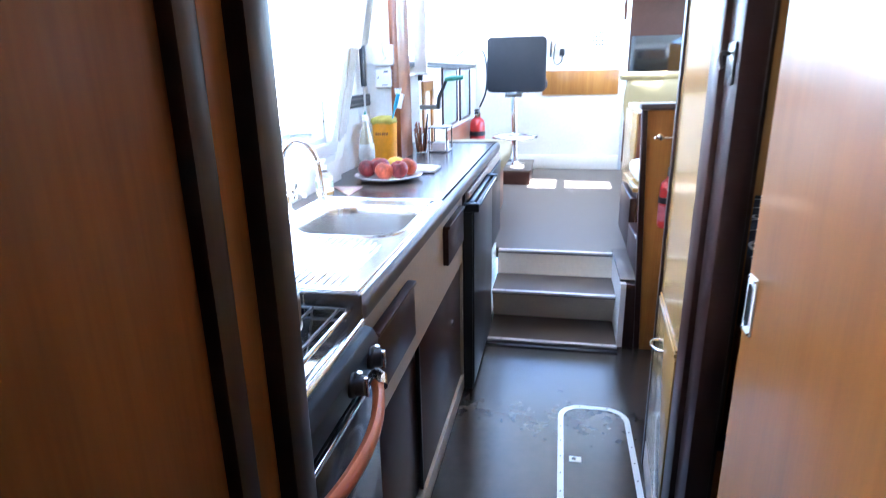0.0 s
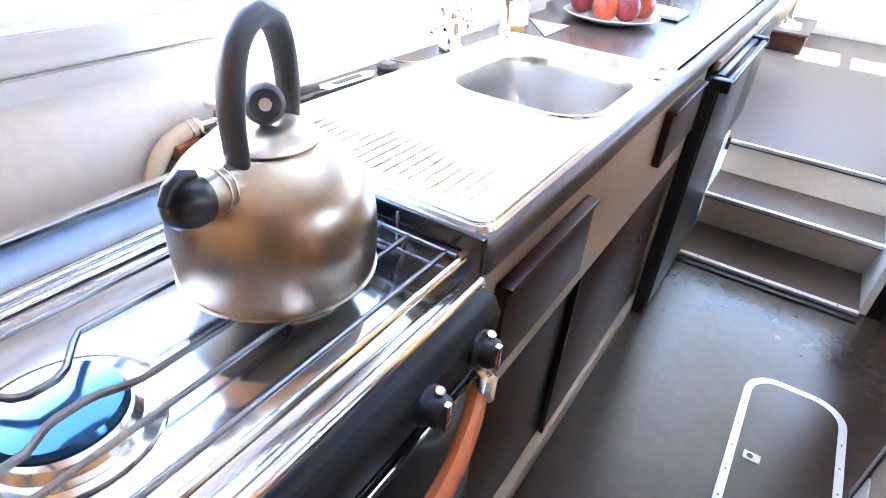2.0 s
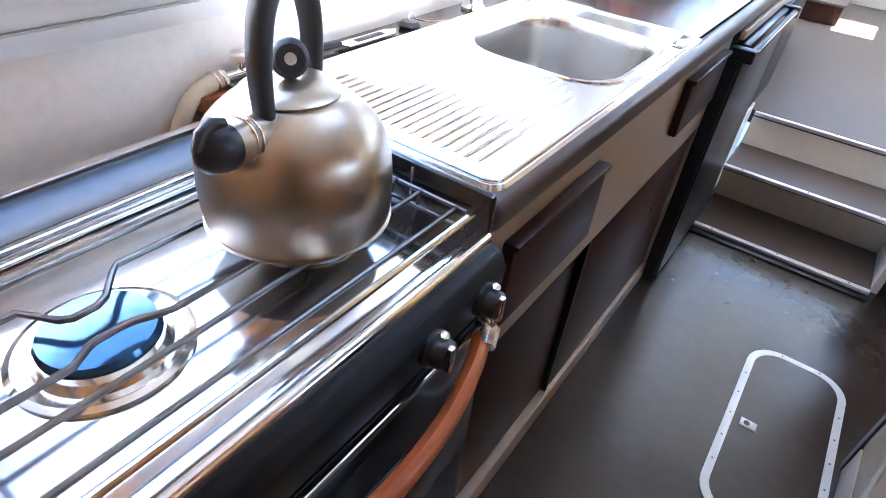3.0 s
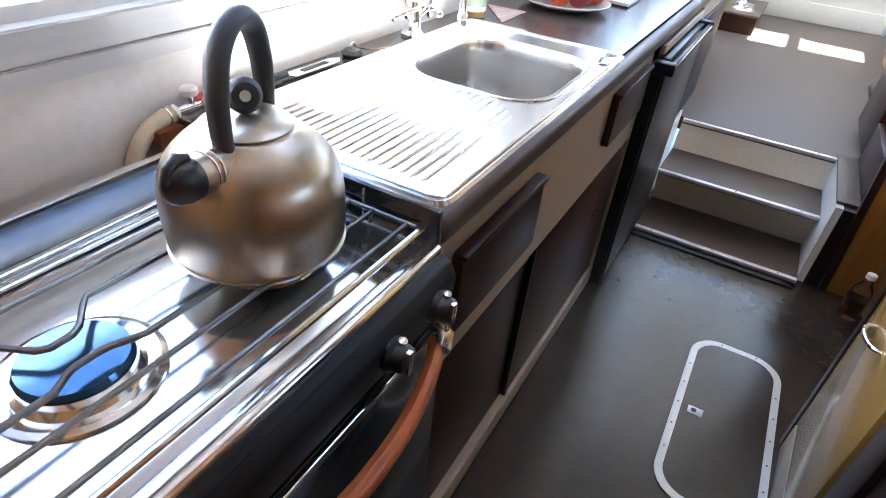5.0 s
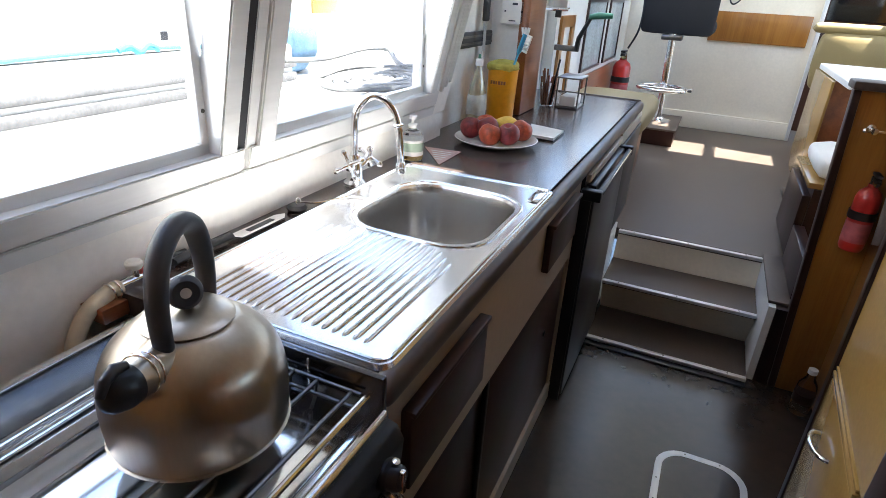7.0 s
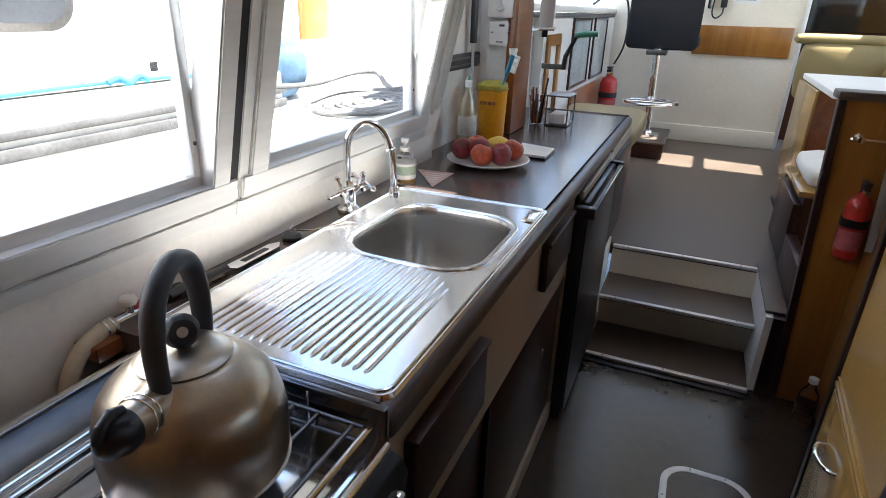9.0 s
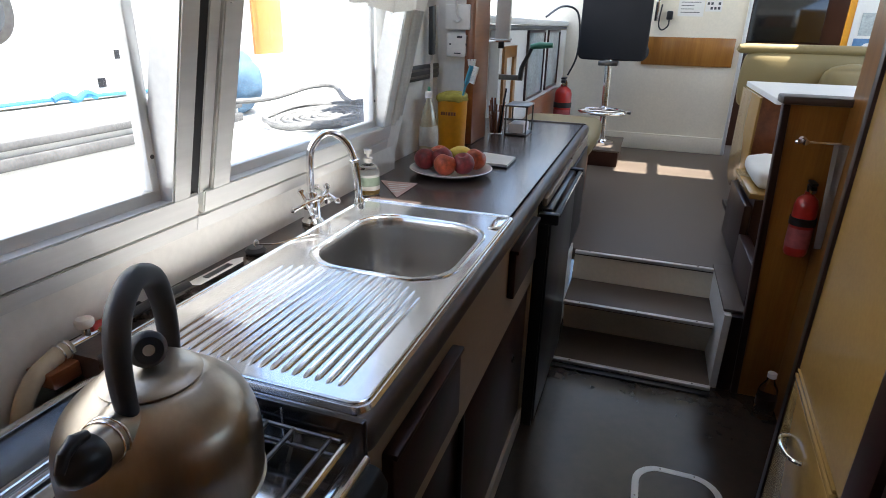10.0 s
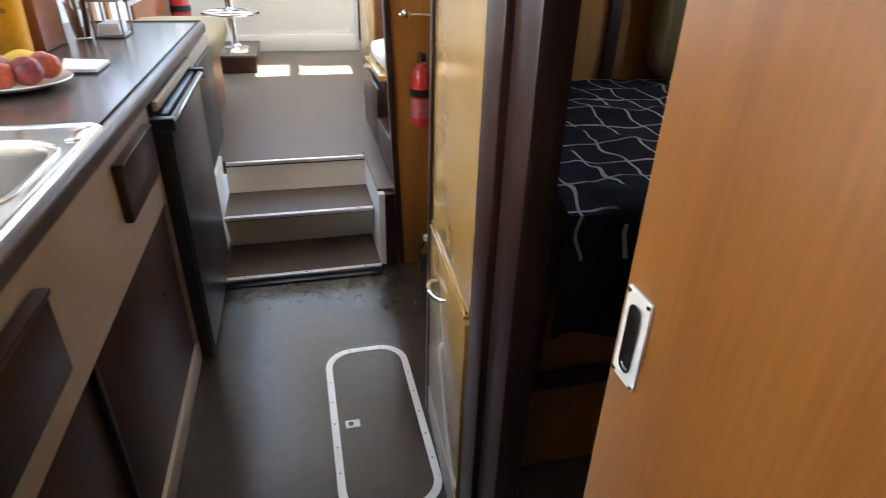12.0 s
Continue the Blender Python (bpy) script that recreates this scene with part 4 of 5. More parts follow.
tc = thing("tall_cabinet", "tall cream laminate cupboard with a dark wooden edge", "cupboard", PA)
part("carcass", onface(0, PL, 0.0, CEIL, -0.11, -0.012), DARKWOOD, tc)
part("upper_panel", onface(0.0, PL - 0.024, 0.641, CEIL, -0.012, 0.0), CREAM, tc, "glossy cream upper panel")
ld = part("lower_door", onface(0.03, PL - 0.035, 0.12, 0.614, -0.012, 0.006, 0.004), CREAM, tc, "glossy cream lower door")
part("plinth", onface(0.0, PL - 0.024, 0.002, 0.1, -0.012, 0.004, 0.003), CREAMFRONT, tc)
part("moulding", join(onface(0.04, PL - 0.025, 0.617, 0.628, -0.012, 0.007, 0.003), onface(0.04, PL - 0.025, 0.631, 0.639, -0.012, 0.004, 0.002)), CREAM, tc)
part("edge_strip", onface(PL - 0.024, PL + 0.006, 0.0, CEIL, -0.11, 0.008, 0.003), DARKWOOD, tc, "dark wooden edge strip")
hm = lambda u, d, z: tuple(PA + pu * u + pn * d + Vector((0, 0, z)))
part("handle", tube(smoothed([hm(0.345, 0.006, 0.522), hm(0.338, 0.022, 0.524), hm(0.31, 0.031, 0.53), hm(0.275, 0.033, 0.536), hm(0.24, 0.028, 0.542), hm(0.222, 0.018, 0.546), hm(0.217, 0.006, 0.547)], 5), 0.0045, 10), CHROME, ld, "chrome bow handle")

# half-height bulkhead at the foot of the saloon
hb_ = thing("half_bulkhead", "honey veneered half-height bulkhead with dark wooden edging", "bulkhead", (0.9, 3.44, 0), kind="structure")
part("panel", face_y([(0.765, 0.0), (0.9, 0.0), (0.9, 1.13), (0.715, 1.13)], 3.445, 0.022), ORANGE, hb_)
part("edge_strip", face_y([(0.738, 0.0), (0.764, 0.0), (0.714, 1.13), (0.69, 1.13)], 3.45, 0.036, 0.004), DARKWOOD, hb_)
part("cap", box(0.684, 1.05, 3.4, 3.5, 1.131, 1.158, 0.006), EDGE, hb_, "dark capping")
solid("wall_cabin_forward", box(0.902, 2.3, 3.42, 3.444, 0, CEIL), ORANGE, "honey veneered cabin bulkhead", "wall", "structure")
solid("wall_recess", box(0.885, 0.9, 2.52, 3.42, 0, CEIL), ORANGE, "honey veneered side of the recess", "wall", "structure")
solid("cabin_lining", box(2.27, 2.298, 2.92, 3.418, 0, CEIL), CREAM, "cream lining of the side cabin", "wall", "structure")
solid("cabin_batten", box(1.56, 1.61, 3.395, 3.419, 0.7, CEIL, 0.004), DARKWOOD, "dark wooden batten", "trim", "structure")
solid("wall_partition", box(0.79, 0.883, 2.52, 2.555, 0, CEIL), DARKWOOD, "dark end of the partition", "wall", "structure")


def extinguisher(base, h, r, name_label):
    e = thing("fire_extinguisher", name_label, "extinguisher", base, group="fire extinguishers")
    b = Vector(base)
    part("cylinder", lathe([(0, 0), (r * 0.85, 0), (r, 0.012), (r, h * 0.68), (r * 0.85, h * 0.76), (r * 0.4, h * 0.82), (r * 0.38, h * 0.86), (0, h * 0.86)], Matrix.Translation(b), 28), RED, e, "red painted cylinder")
    part("label", lathe([(r + 0.0008, h * 0.12), (r + 0.0012, h * 0.12), (r + 0.0012, h * 0.38), (r + 0.0008, h * 0.38)], Matrix.Translation(b), 28), PINKLABEL, e, "pale printed label")
    part("strap", lathe([(r + 0.001, h * 0.42), (r + 0.004, h * 0.42), (r + 0.004, h * 0.52), (r + 0.001, h * 0.52)], Matrix.Translation(b), 28), BLACK, e, "black strap")
    part("valve", join(cyl(b + Vector((0, 0, h * 0.85)), b + Vector((0, 0, h * 0.93)), r * 0.3, 14), box(b.x - r * 0.25, b.x + r * 0.25, b.y - r * 1.1, b.y + r * 0.4, b.z + h * 0.9, b.z + h * 0.95, 0.002)), BLACK, e)
    part("lever", box(b.x - r * 0.25, b.x + r * 0.25, b.y - r * 1.2, b.y + r * 0.5, b.z + h * 0.965, b.z + h, 0.002), BLACK, e)
    part("gauge", lathe([(0, 0), (r * 0.32, 0), (r * 0.32, 0.006), (0, 0.008)], along(b + Vector((r * 0.1, -r * 0.35, h * 0.885)), (0.2, -1, 0)), 16), CHROME, e)
    part("bracket", box(b.x - r * 0.6, b.x + r * 0.6, b.y + r * 0.9, b.y + r * 1.15 + 0.002, b.z + h * 0.3, b.z + h * 0.62), DARKSTEEL, e)
    return e


extinguisher((0.824, 3.385, 0.625), 0.265, 0.037, "small red fire extinguisher strapped to the bulkhead")
rl = thing("towel_rail", "chrome towel rail with turned ends on the bulkhead", "rail", (0.8, 3.4, 1.016))
part("bar", cyl((0.755, 3.372, 1.018), (0.94, 3.372, 1.018), 0.004, 10), CHROME, rl)
part("end_post", lathe([(0, 0), (0.013, 0), (0.013, 0.006), (0.006, 0.012), (0.006, 0.04), (0.01, 0.046), (0.01, 0.06), (0, 0.062)], along((0.772, 3.424, 1.018), (0, -1, 0)), 16), CHROME, rl)
part("end_cap", lathe([(0, 0), (0.008, 0.002), (0.009, 0.01), (0.005, 0.016), (0, 0.017)], along((0.757, 3.372, 1.018), (-1, 0, 0)), 14), CHROME, rl)
bm = bmesh.new()
grid = []
for j in range(15):
    z = 1.022 - 0.35 * j / 14
    grid.append([bm.verts.new((0.842 + 0.1 * i / 8 + 0.02 * (j / 14), 3.33 - 0.008 * math.sin(i * 1.9) - 0.004 * j / 14 * math.sin(i * 3.1 + 1), z)) for i in range(9)])
for a, b in zip(grid, grid[1:]):
    for i in range(8):
        bm.faces.new((a[i], a[i + 1], b[i + 1], b[i]))
bmesh.ops.solidify(bm, geom=bm.faces[:], thickness=0.004)
solid("towel", bm, CLOTH, "grey-white cotton towel hanging on the rail", "towel", smooth=60)
wb = thing("water_bottle", "clear plastic bottle with a white cap on the floor", "bottle", (0.835, 3.3, 0))
part("bottle", lathe([(0, 0.0), (0.03, 0.0), (0.034, 0.006), (0.034, 0.1), (0.03, 0.125), (0.014, 0.155), (0.013, 0.172), (0, 0.172)], pose(0.835, 3.3, 0.001), 24), CLEAR, wb)
part("cap", lathe([(0, 0.168), (0.0155, 0.168), (0.0155, 0.186), (0, 0.187)], pose(0.835, 3.3, 0.002), 20), WHITE, wb)
part("label", lathe([(0.0345, 0.05), (0.0352, 0.05), (0.0352, 0.085), (0.0345, 0.085)], pose(0.835, 3.3, 0.001), 24), BROWN, wb, "brown paper label")

# berth in the side cabin
bd = thing("berth", "built-in berth with a veneered base and dark step", "bed", (1.5, 2.9, 0))
part("base", box(0.905, 2.29, 2.3, 3.415, 0.001, 0.52), ORANGE, bd)
part("front_panel", box(0.79, 2.29, 2.27, 2.298, 0.001, 0.27), ORANGE, bd)
part("front_rail", box(0.79, 2.29, 2.26, 2.3, 0.272, 0.305, 0.004), DARKWOODY, bd, "dark wooden rail")
part("mattress", box(0.905, 2.28, 2.3, 3.41, 0.522, 0.735, 0.03), BROWN, bd)
bm = bmesh.new()
NX, NY = 60, 64
rowsd = []
for j in range(NY + 1):
    v = j / NY
    row = []
    for i in range(NX + 1):
        x = 0.908 + 1.37 * i / NX
        s = v * 1.5 - 0.34           # distance from the berth's end edge
        wav = 0.012 * noise.noise((x * 5, s * 5, 1)) + 0.006 * noise.noise((x * 14, s * 14, 4))
        if s < 0:
            row.append(bm.verts.new((x, 2.262 + 0.025 * math.sin(x * 21) * (-s / 0.34) + wav, 0.762 + s)))
        else:
            row.append(bm.verts.new((x, 2.27 + min(s, 1.13), 0.768 + wav * 2 - 0.02 * math.exp(-s * 40))))
    rowsd.append(row)
for a, b in zip(rowsd, rowsd[1:]):
    for i in range(NX):
        bm.faces.new((a[i], a[i + 1], b[i + 1], b[i]))
bmesh.ops.solidify(bm, geom=bm.faces[:], thickness=0.006)
dv = solid("duvet", bm, DUVET, "navy duvet with wavering white line print on the berth", "duvet", smooth=70)
second_material(dv, NAVY, 0.16)
solid("cabin_pillow", cushion(1.74, 2.2, 3.27, 3.4, 0.79, 1.16, 0.03, 0.03), BEIGE, "beige cushion leaning on the cabin bulkhead", "cushion", smooth=70)

# ---------------------------------------------------------------- things on the worktop
plate = thing("plate", "white china plate holding nectarines and a lemon", "plate", (-0.3, 2.93, 0.9))
part("dish", lathe([(0, 0.902), (0.075, 0.902), (0.085, 0.904), (0.118, 0.914), (0.132, 0.921), (0.134, 0.923), (0.131, 0.924), (0.1, 0.913), (0.08, 0.908), (0, 0.907)], pose(-0.308, 2.935, 0), 56), CHINA, plate)


def fruit(p, r, material, label, category, squash=0.94):
    bm = bmesh.new()
    bmesh.ops.create_uvsphere(bm, u_segments=28, v_segments=18, radius=r)
    for v in bm.verts:
        d = math.hypot(v.co.x, v.co.y) / r
        v.co.z *= squash
        if v.co.z > 0:
            v.co.z -= 0.35 * r * math.exp(-(d / 0.28) ** 2)
        a = math.atan2(v.co.y, v.co.x)
        f = 1 - 0.05 * math.exp(-(a / 0.25) ** 2)
        v.co.x, v.co.y = v.co.x * f, v.co.y * f
    bmesh.ops.transform(bm, verts=bm.verts, matrix=pose(*p, random.uniform(-30, 30), random.uniform(-30, 30), random.uniform(0, 360)))
    return solid(category, bm, material, label, category, group="fruit on the plate", smooth=80)


for (dx, dy, z), m_ in ((((-0.085, -0.01, 0.945), FRUIT_DARK), ((-0.06, 0.055, 0.945), FRUIT), ((0.0, -0.06, 0.944), FRUIT), ((-0.03, -0.005, 0.952), FRUIT_DARK), ((0.05, -0.03, 0.946), FRUIT_DARK), ((0.07, 0.04, 0.947), FRUIT))):
    fruit((-0.308 + dx, 2.935 + dy, z), 0.036, m_, "ripe red nectarine on the white plate", "nectarine")
bm = bmesh.new()
bmesh.ops.create_uvsphere(bm, u_segments=28, v_segments=18, radius=0.031)
for v in bm.verts:
    v.co.x *= 1.25 + 0.35 * (abs(v.co.x) / 0.031) ** 6
bmesh.ops.transform(bm, verts=bm.verts, matrix=pose(-0.29, 2.99, 0.952, 0, 10, 25))
solid("lemon", bm, LEMON, "yellow lemon among the nectarines", "lemon", group="fruit on the plate", smooth=80)
nb = thing("notepad", "white notepad lying on the worktop", "notepad", (-0.21, 3.16, 0.9))
part("cover", prism([(-0.29, 3.26), (-0.155, 3.225), (-0.155, 3.08), (-0.25, 3.085)], 0.004, pose(0, 0, 0.901)), BLACK, nb)
part("page_block", prism([(-0.288, 3.258), (-0.157, 3.223), (-0.157, 3.083), (-0.248, 3.088)], 0.008, pose(0, 0, 0.9052)), PAPER, nb)
cd = thing("leaflet", "pale printed paper card on the worktop", "leaflet", (-0.4, 2.7, 0.9))
part("sheet", prism([(-0.478, 2.765), (-0.36, 2.775), (-0.358, 2.612)], 0.0012, pose(0, 0, 0.901)), PINKPAPER, cd)
for i in range(5):
    part("print_line", prism([(-0.445 + 0.012 * i, 2.74 - 0.02 * i), (-0.372, 2.748 - 0.02 * i), (-0.372, 2.742 - 0.02 * i), (-0.44 + 0.012 * i, 2.734 - 0.02 * i)], 0.0004, pose(0, 0, 0.9023)), PAPER, cd)

# hand soap
SOAP_AT = pose(-0.447, 2.62, 0.901) @ Matrix.Diagonal((0.95, 0.95, 0.86, 1))
hs = thing("soap_dispenser", "clear bottle of amber hand soap with a white pump", "soap bottle", (-0.452, 2.61, 0.9))
part("bottle", lathe([(0, 0), (0.03, 0), (0.032, 0.005), (0.032, 0.075), (0.026, 0.092), (0.012, 0.1), (0.012, 0.108), (0, 0.108)], SOAP_AT, 28), CLEAR, hs)
part("soap", lathe([(0, 0.003), (0.028, 0.003), (0.0295, 0.007), (0.0295, 0.05), (0, 0.05)], SOAP_AT, 28), SOAP, hs)
part("label", lathe([(0.0323, 0.018), (0.0328, 0.018), (0.0328, 0.068), (0.0323, 0.068)], SOAP_AT, 28), PAPER, hs, "white paper label")
part("label_print", lathe([(0.0329, 0.032), (0.0332, 0.032), (0.0332, 0.06), (0.0329, 0.06)], SOAP_AT, 28), LABELGREEN, hs)
part("pump", lathe([(0, 0.106), (0.014, 0.106), (0.014, 0.118), (0.005, 0.12), (0.005, 0.132), (0.012, 0.134), (0.012, 0.145), (0, 0.147)], SOAP_AT, 20), WHITE, hs)

# washing-up liquid
wl = thing("washing_up_bottle", "amber washing-up liquid bottle with a white cap", "bottle", (-0.462, 3.13, 0.9))
B = Vector((-0.456, 3.12, 0.901))
part("bottle", tube([B + Vector((0, 0, z)) for z in (0, 0.004, 0.05, 0.11, 0.15, 0.185, 0.205, 0.215)], [0.034, 0.041, 0.044, 0.042, 0.033, 0.021, 0.013, 0.011], 28, flat=0.72), BOTTLE, wl)
part("label", tube([B + Vector((0, 0, z)) for z in (0.03, 0.05, 0.08, 0.115, 0.13)], [0.034, 0.0438, 0.0447, 0.0422, 0.03], 28, flat=0.74), BOTTLELABEL, wl, "pale pictured label")
part("label_mark", box(B.x - 0.004, B.x + 0.018, B.y - 0.0345, B.y - 0.032, B.z + 0.08, B.z + 0.105, 0.0004), LABELBLUE, wl, "blue mark")
part("cap", lathe([(0, 0.213), (0.0135, 0.213), (0.0135, 0.232), (0.01, 0.236), (0, 0.237)], Matrix.Translation(B), 20), WHITE, wl)
part("nozzle", lathe([(0, 0.236), (0.006, 0.236), (0.004, 0.25), (0, 0.251)], Matrix.Translation(B), 14), GREEN, wl, "green nozzle")

# mustard-coloured tin with a brush and cloth
tn = thing("storage_tin", "mustard yellow tin used as a brush holder", "tin", (-0.43, 3.305, 0.9))
TC = Vector((-0.428, 3.3, 0.901))
part("tin", tube([TC, TC + Vector((0, 0, 0.004)), TC + Vector((0, 0, 0.19)), TC + Vector((0, 0, 0.192))], [0.049, 0.05, 0.056, 0.054], 36), YELLOW, tn)
part("rim", ring(TC + Vector((0, 0, 0.192)), (0, 0, 1), 0.056, 0.003, 36), OLIVE, tn)
for i, (dx, w_) in enumerate(((-0.028, 0.007), (-0.018, 0.008), (-0.008, 0.006), (0.002, 0.008), (0.012, 0.007), (0.022, 0.007))):
    part("lettering", box(TC.x + dx, TC.x + dx + w_, TC.y - 0.056 + 0.004 * abs(dx / 0.03), TC.y - 0.05, TC.z + 0.138, TC.z + 0.15), REDWOOD, tn)
bm = cushion(TC.x - 0.05, TC.x + 0.045, TC.y - 0.05, TC.y + 0.05, TC.z + 0.185, TC.z + 0.215, 0.02, 0.008)
solid("cloth", bm, OLIVE, "olive yellow dishcloth stuffed in the tin", "cloth", smooth=70)
br = thing("dish_brush", "cyan plastic dish brush standing in the tin", "brush", TC + Vector((0.04, 0, 0.2)))
q0, q1 = TC + Vector((0.03, -0.015, 0.16)), TC + Vector((0.072, -0.01, 0.315))
part("handle", tube([q0, q0.lerp(q1, 0.55), q0.lerp(q1, 0.62), q1], [0.006, 0.008, 0.016, 0.015], 14, flat=0.5), CYAN, br)
qd = (q1 - q0).normalized()
for i in range(7):
    p = q0.lerp(q1, 0.64 + 0.055 * i)
    part("bristle_tuft", tube([p + Vector((0.012, -0.002, 0)), p + Vector((0.03, -0.012, -0.004))], [0.0045, 0.005], 8), WHITE, br)
for i in range(3):
    part("end_tuft", tube([q1 + Vector((0.008 * (i - 1), 0, -0.002)), q1 + Vector((0.012 * (i - 1), 0, 0.022))], 0.005, 8), WHITE, br)

# jar of straws and a small glass lantern box
sj = thing("utensil_jar", "dark jar holding brown stirring sticks", "jar", (-0.36, 3.74, 0.9))
part("jar", tube([(-0.365, 3.74, 0.901), (-0.365, 3.74, 1.0)], [0.03, 0.036], 24), CLEAR, sj)
for i in range(9):
    a = i * 0.7
    part("stick", tube([(-0.365 + 0.015 * math.cos(a), 3.74 + 0.015 * math.sin(a), 0.904), (-0.365 + 0.034 * math.cos(a), 3.74 + 0.034 * math.sin(a), 1.04 + 0.02 * math.sin(i * 2.3))], 0.0045, 8), REDWOOD, sj)
part("black_stick", tube([(-0.35, 3.73, 0.904), (-0.322, 3.72, 1.1)], 0.004, 8), BLACK, sj)
gb = thing("glass_caddy", "small glass caddy with a dark metal frame", "caddy", (-0.26, 3.78, 0.9))
gx0, gx1, gy0, gy1 = -0.318, -0.225, 3.72, 3.86
for x in (gx0, gx1):
    for y in (gy0, gy1):
        part("post", box(x - 0.003, x + 0.003, y - 0.003, y + 0.003, 0.901, 1.025), DARKSTEEL, gb)
part("base_frame", box(gx0 - 0.004, gx1 + 0.004, gy0 - 0.004, gy1 + 0.004, 0.901, 0.908, 0.002), DARKSTEEL, gb)
part("top", box(gx0 - 0.006, gx1 + 0.006, gy0 - 0.006, gy1 + 0.006, 1.024, 1.031, 0.002), DARKSTEEL, gb, "dark metal rim")
part("paper_stack", box(gx0 + 0.012, gx1 - 0.012, gy0 + 0.012, gy1 - 0.012, 0.9085, 0.95, 0.004), PAPER, gb)

# wall fittings by the pillar
kr = thing("knife_rack", "dark magnetic knife bar on the cabin side", "knife rack", (-0.54, 3.2, 1.16))
part("bar", box(-0.547, -0.528, 2.97, 3.42, 1.16, 1.212, 0.003), BLACK, kr)
part("strip", join(box(-0.528, -0.5255, 2.975, 3.415, 1.17, 1.177), box(-0.528, -0.5255, 2.975, 3.415, 1.193, 1.2)), DARKSTEEL, kr)
kn = thing("kitchen_knife", "kitchen knife with a black handle on the magnetic bar", "knife", (-0.524, 3.325, 1.06))
part("blade", box(-0.525, -0.523, 3.31, 3.34, 1.06, 1.245), STEEL, kn)
part("handle", box(-0.533, -0.513, 3.308, 3.342, 1.246, 1.435, 0.006), BLACK, kn)
co_ = thing("alarm", "white carbon monoxide alarm on the pillar return", "alarm", (-0.5, 3.45, 1.24))
part("case", box(-0.505, -0.41, 3.43, 3.459, 1.235, 1.325, 0.008, 3), WHITE, co_)
for i, (x, z, w_, h_) in enumerate(((-0.46, 1.305, 0.02, 0.008), (-0.47, 1.248, 0.026, 0.004), (-0.49, 1.28, 0.006, 0.006), (-0.425, 1.28, 0.006, 0.006))):
    part("display" if i == 0 else "vent", box(x, x + w_, 3.428, 3.4305, z, z + h_), INK, co_)
sw_ = thing("socket_box", "white switch box with a hanging white lead", "switch", (-0.46, 3.45, 1.34))
part("case", box(-0.508, -0.408, 3.425, 3.459, 1.336, 1.425, 0.005), WHITE, sw_)
part("lead", tube(smoothed([(-0.462, 3.418, 1.50), (-0.462, 3.416, 1.41), (-0.452, 3.414, 1.38), (-0.444, 3.414, 1.372), (-0.456, 3.414, 1.362), (-0.47, 3.416, 1.368)], 6), 0.0045, 8), PAPER, sw_)

# gas tap, hose and clutter behind the drainer
gt_ = thing("gas_tap", "white-handled gas tap with a cream rubber hose", "valve", (-0.478, 1.72, 0.9))
part("valve_body", join(cyl((-0.478, 1.7, 0.905), (-0.478, 1.768, 0.905), 0.0075, 14), cyl((-0.478, 1.735, 0.905), (-0.478, 1.735, 0.926), 0.006, 14), lathe([(0, 0), (0.011, 0), (0.011, 0.012), (0, 0.012)], along((-0.478, 1.75, 0.905), (0, 1, 0)), 6)), CHROME, gt_, "chrome valve body")
part("tap_knob", lathe([(0, 0), (0.011, 0), (0.0135, 0.004), (0.0135, 0.01), (0.011, 0.0135), (0, 0.0145)], pose(-0.478, 1.735, 0.924), 18), WHITE, gt_, "white knob")
part("hose", tube(smoothed([(-0.478, 1.705, 0.905), (-0.478, 1.68, 0.902), (-0.479, 1.647, 0.886), (-0.481, 1.622, 0.848), (-0.483, 1.61, 0.79), (-0.484, 1.606, 0.7)], 6), 0.0125, 14), HOSE, gt_)
for y in (1.698, 1.687):
    part("hose_clip", ring((-0.478, y, 0.9045), (0, 1, 0.08), 0.0135, 0.0018, 18), CHROME, gt_)
solid("wood_block", box(-0.504, -0.455, 1.655, 1.699, 0.868, 0.8925, 0.002), REDWOOD, "reddish wooden batten behind the cooker", "batten")
bn = thing("bread_knife", "knife with a black handle and engraved blade", "knife", (-0.465, 1.95, 0.905))
part("handle", tube([(-0.468, 1.80, 0.91), (-0.468, 1.86, 0.912), (-0.465, 1.93, 0.911)], [0.009, 0.011, 0.009], 12, flat=0.7), BLACK, bn)
part("blade", prism([(-0.476, 1.93), (-0.448, 1.94), (-0.447, 2.06), (-0.462, 2.08), (-0.474, 2.06)], 0.002, pose(0, 0, 0.906)), STEEL, bn)
part("logo_bar", box(-0.468, -0.456, 1.97, 2.04, 0.9082, 0.9088), BLACK, bn)
gl = thing("gas_lighter", "red and black gas lighter behind the drainer", "lighter", (-0.478, 1.78, 0.905))
part("body", tube([(-0.482, 1.745, 0.912), (-0.482, 1.80, 0.912)], 0.008, 12), RED, gl)
part("tip", tube([(-0.482, 1.80, 0.912), (-0.484, 1.84, 0.911)], [0.007, 0.005], 12), BLACK, gl)
kp = thing("sink_plug", "black sink plug with a ball chain", "plug", (-0.46, 2.15, 0.9))
part("plug", lathe([(0, 0), (0.02, 0), (0.022, 0.006), (0.016, 0.013), (0, 0.014)], pose(-0.462, 2.12, 0.902), 24), BLACK, kp)
part("ring_pull", ring((-0.462, 2.125, 0.92), (1, 0, 0.3), 0.008, 0.0015, 16), CHROME, kp)
part("chain", tube(smoothed([(-0.462, 2.13, 0.917), (-0.44, 2.16, 0.911), (-0.42, 2.2, 0.911), (-0.4, 2.235, 0.912), (-0.378, 2.25, 0.91)], 8), 0.0018, 6), CHROME, kp)

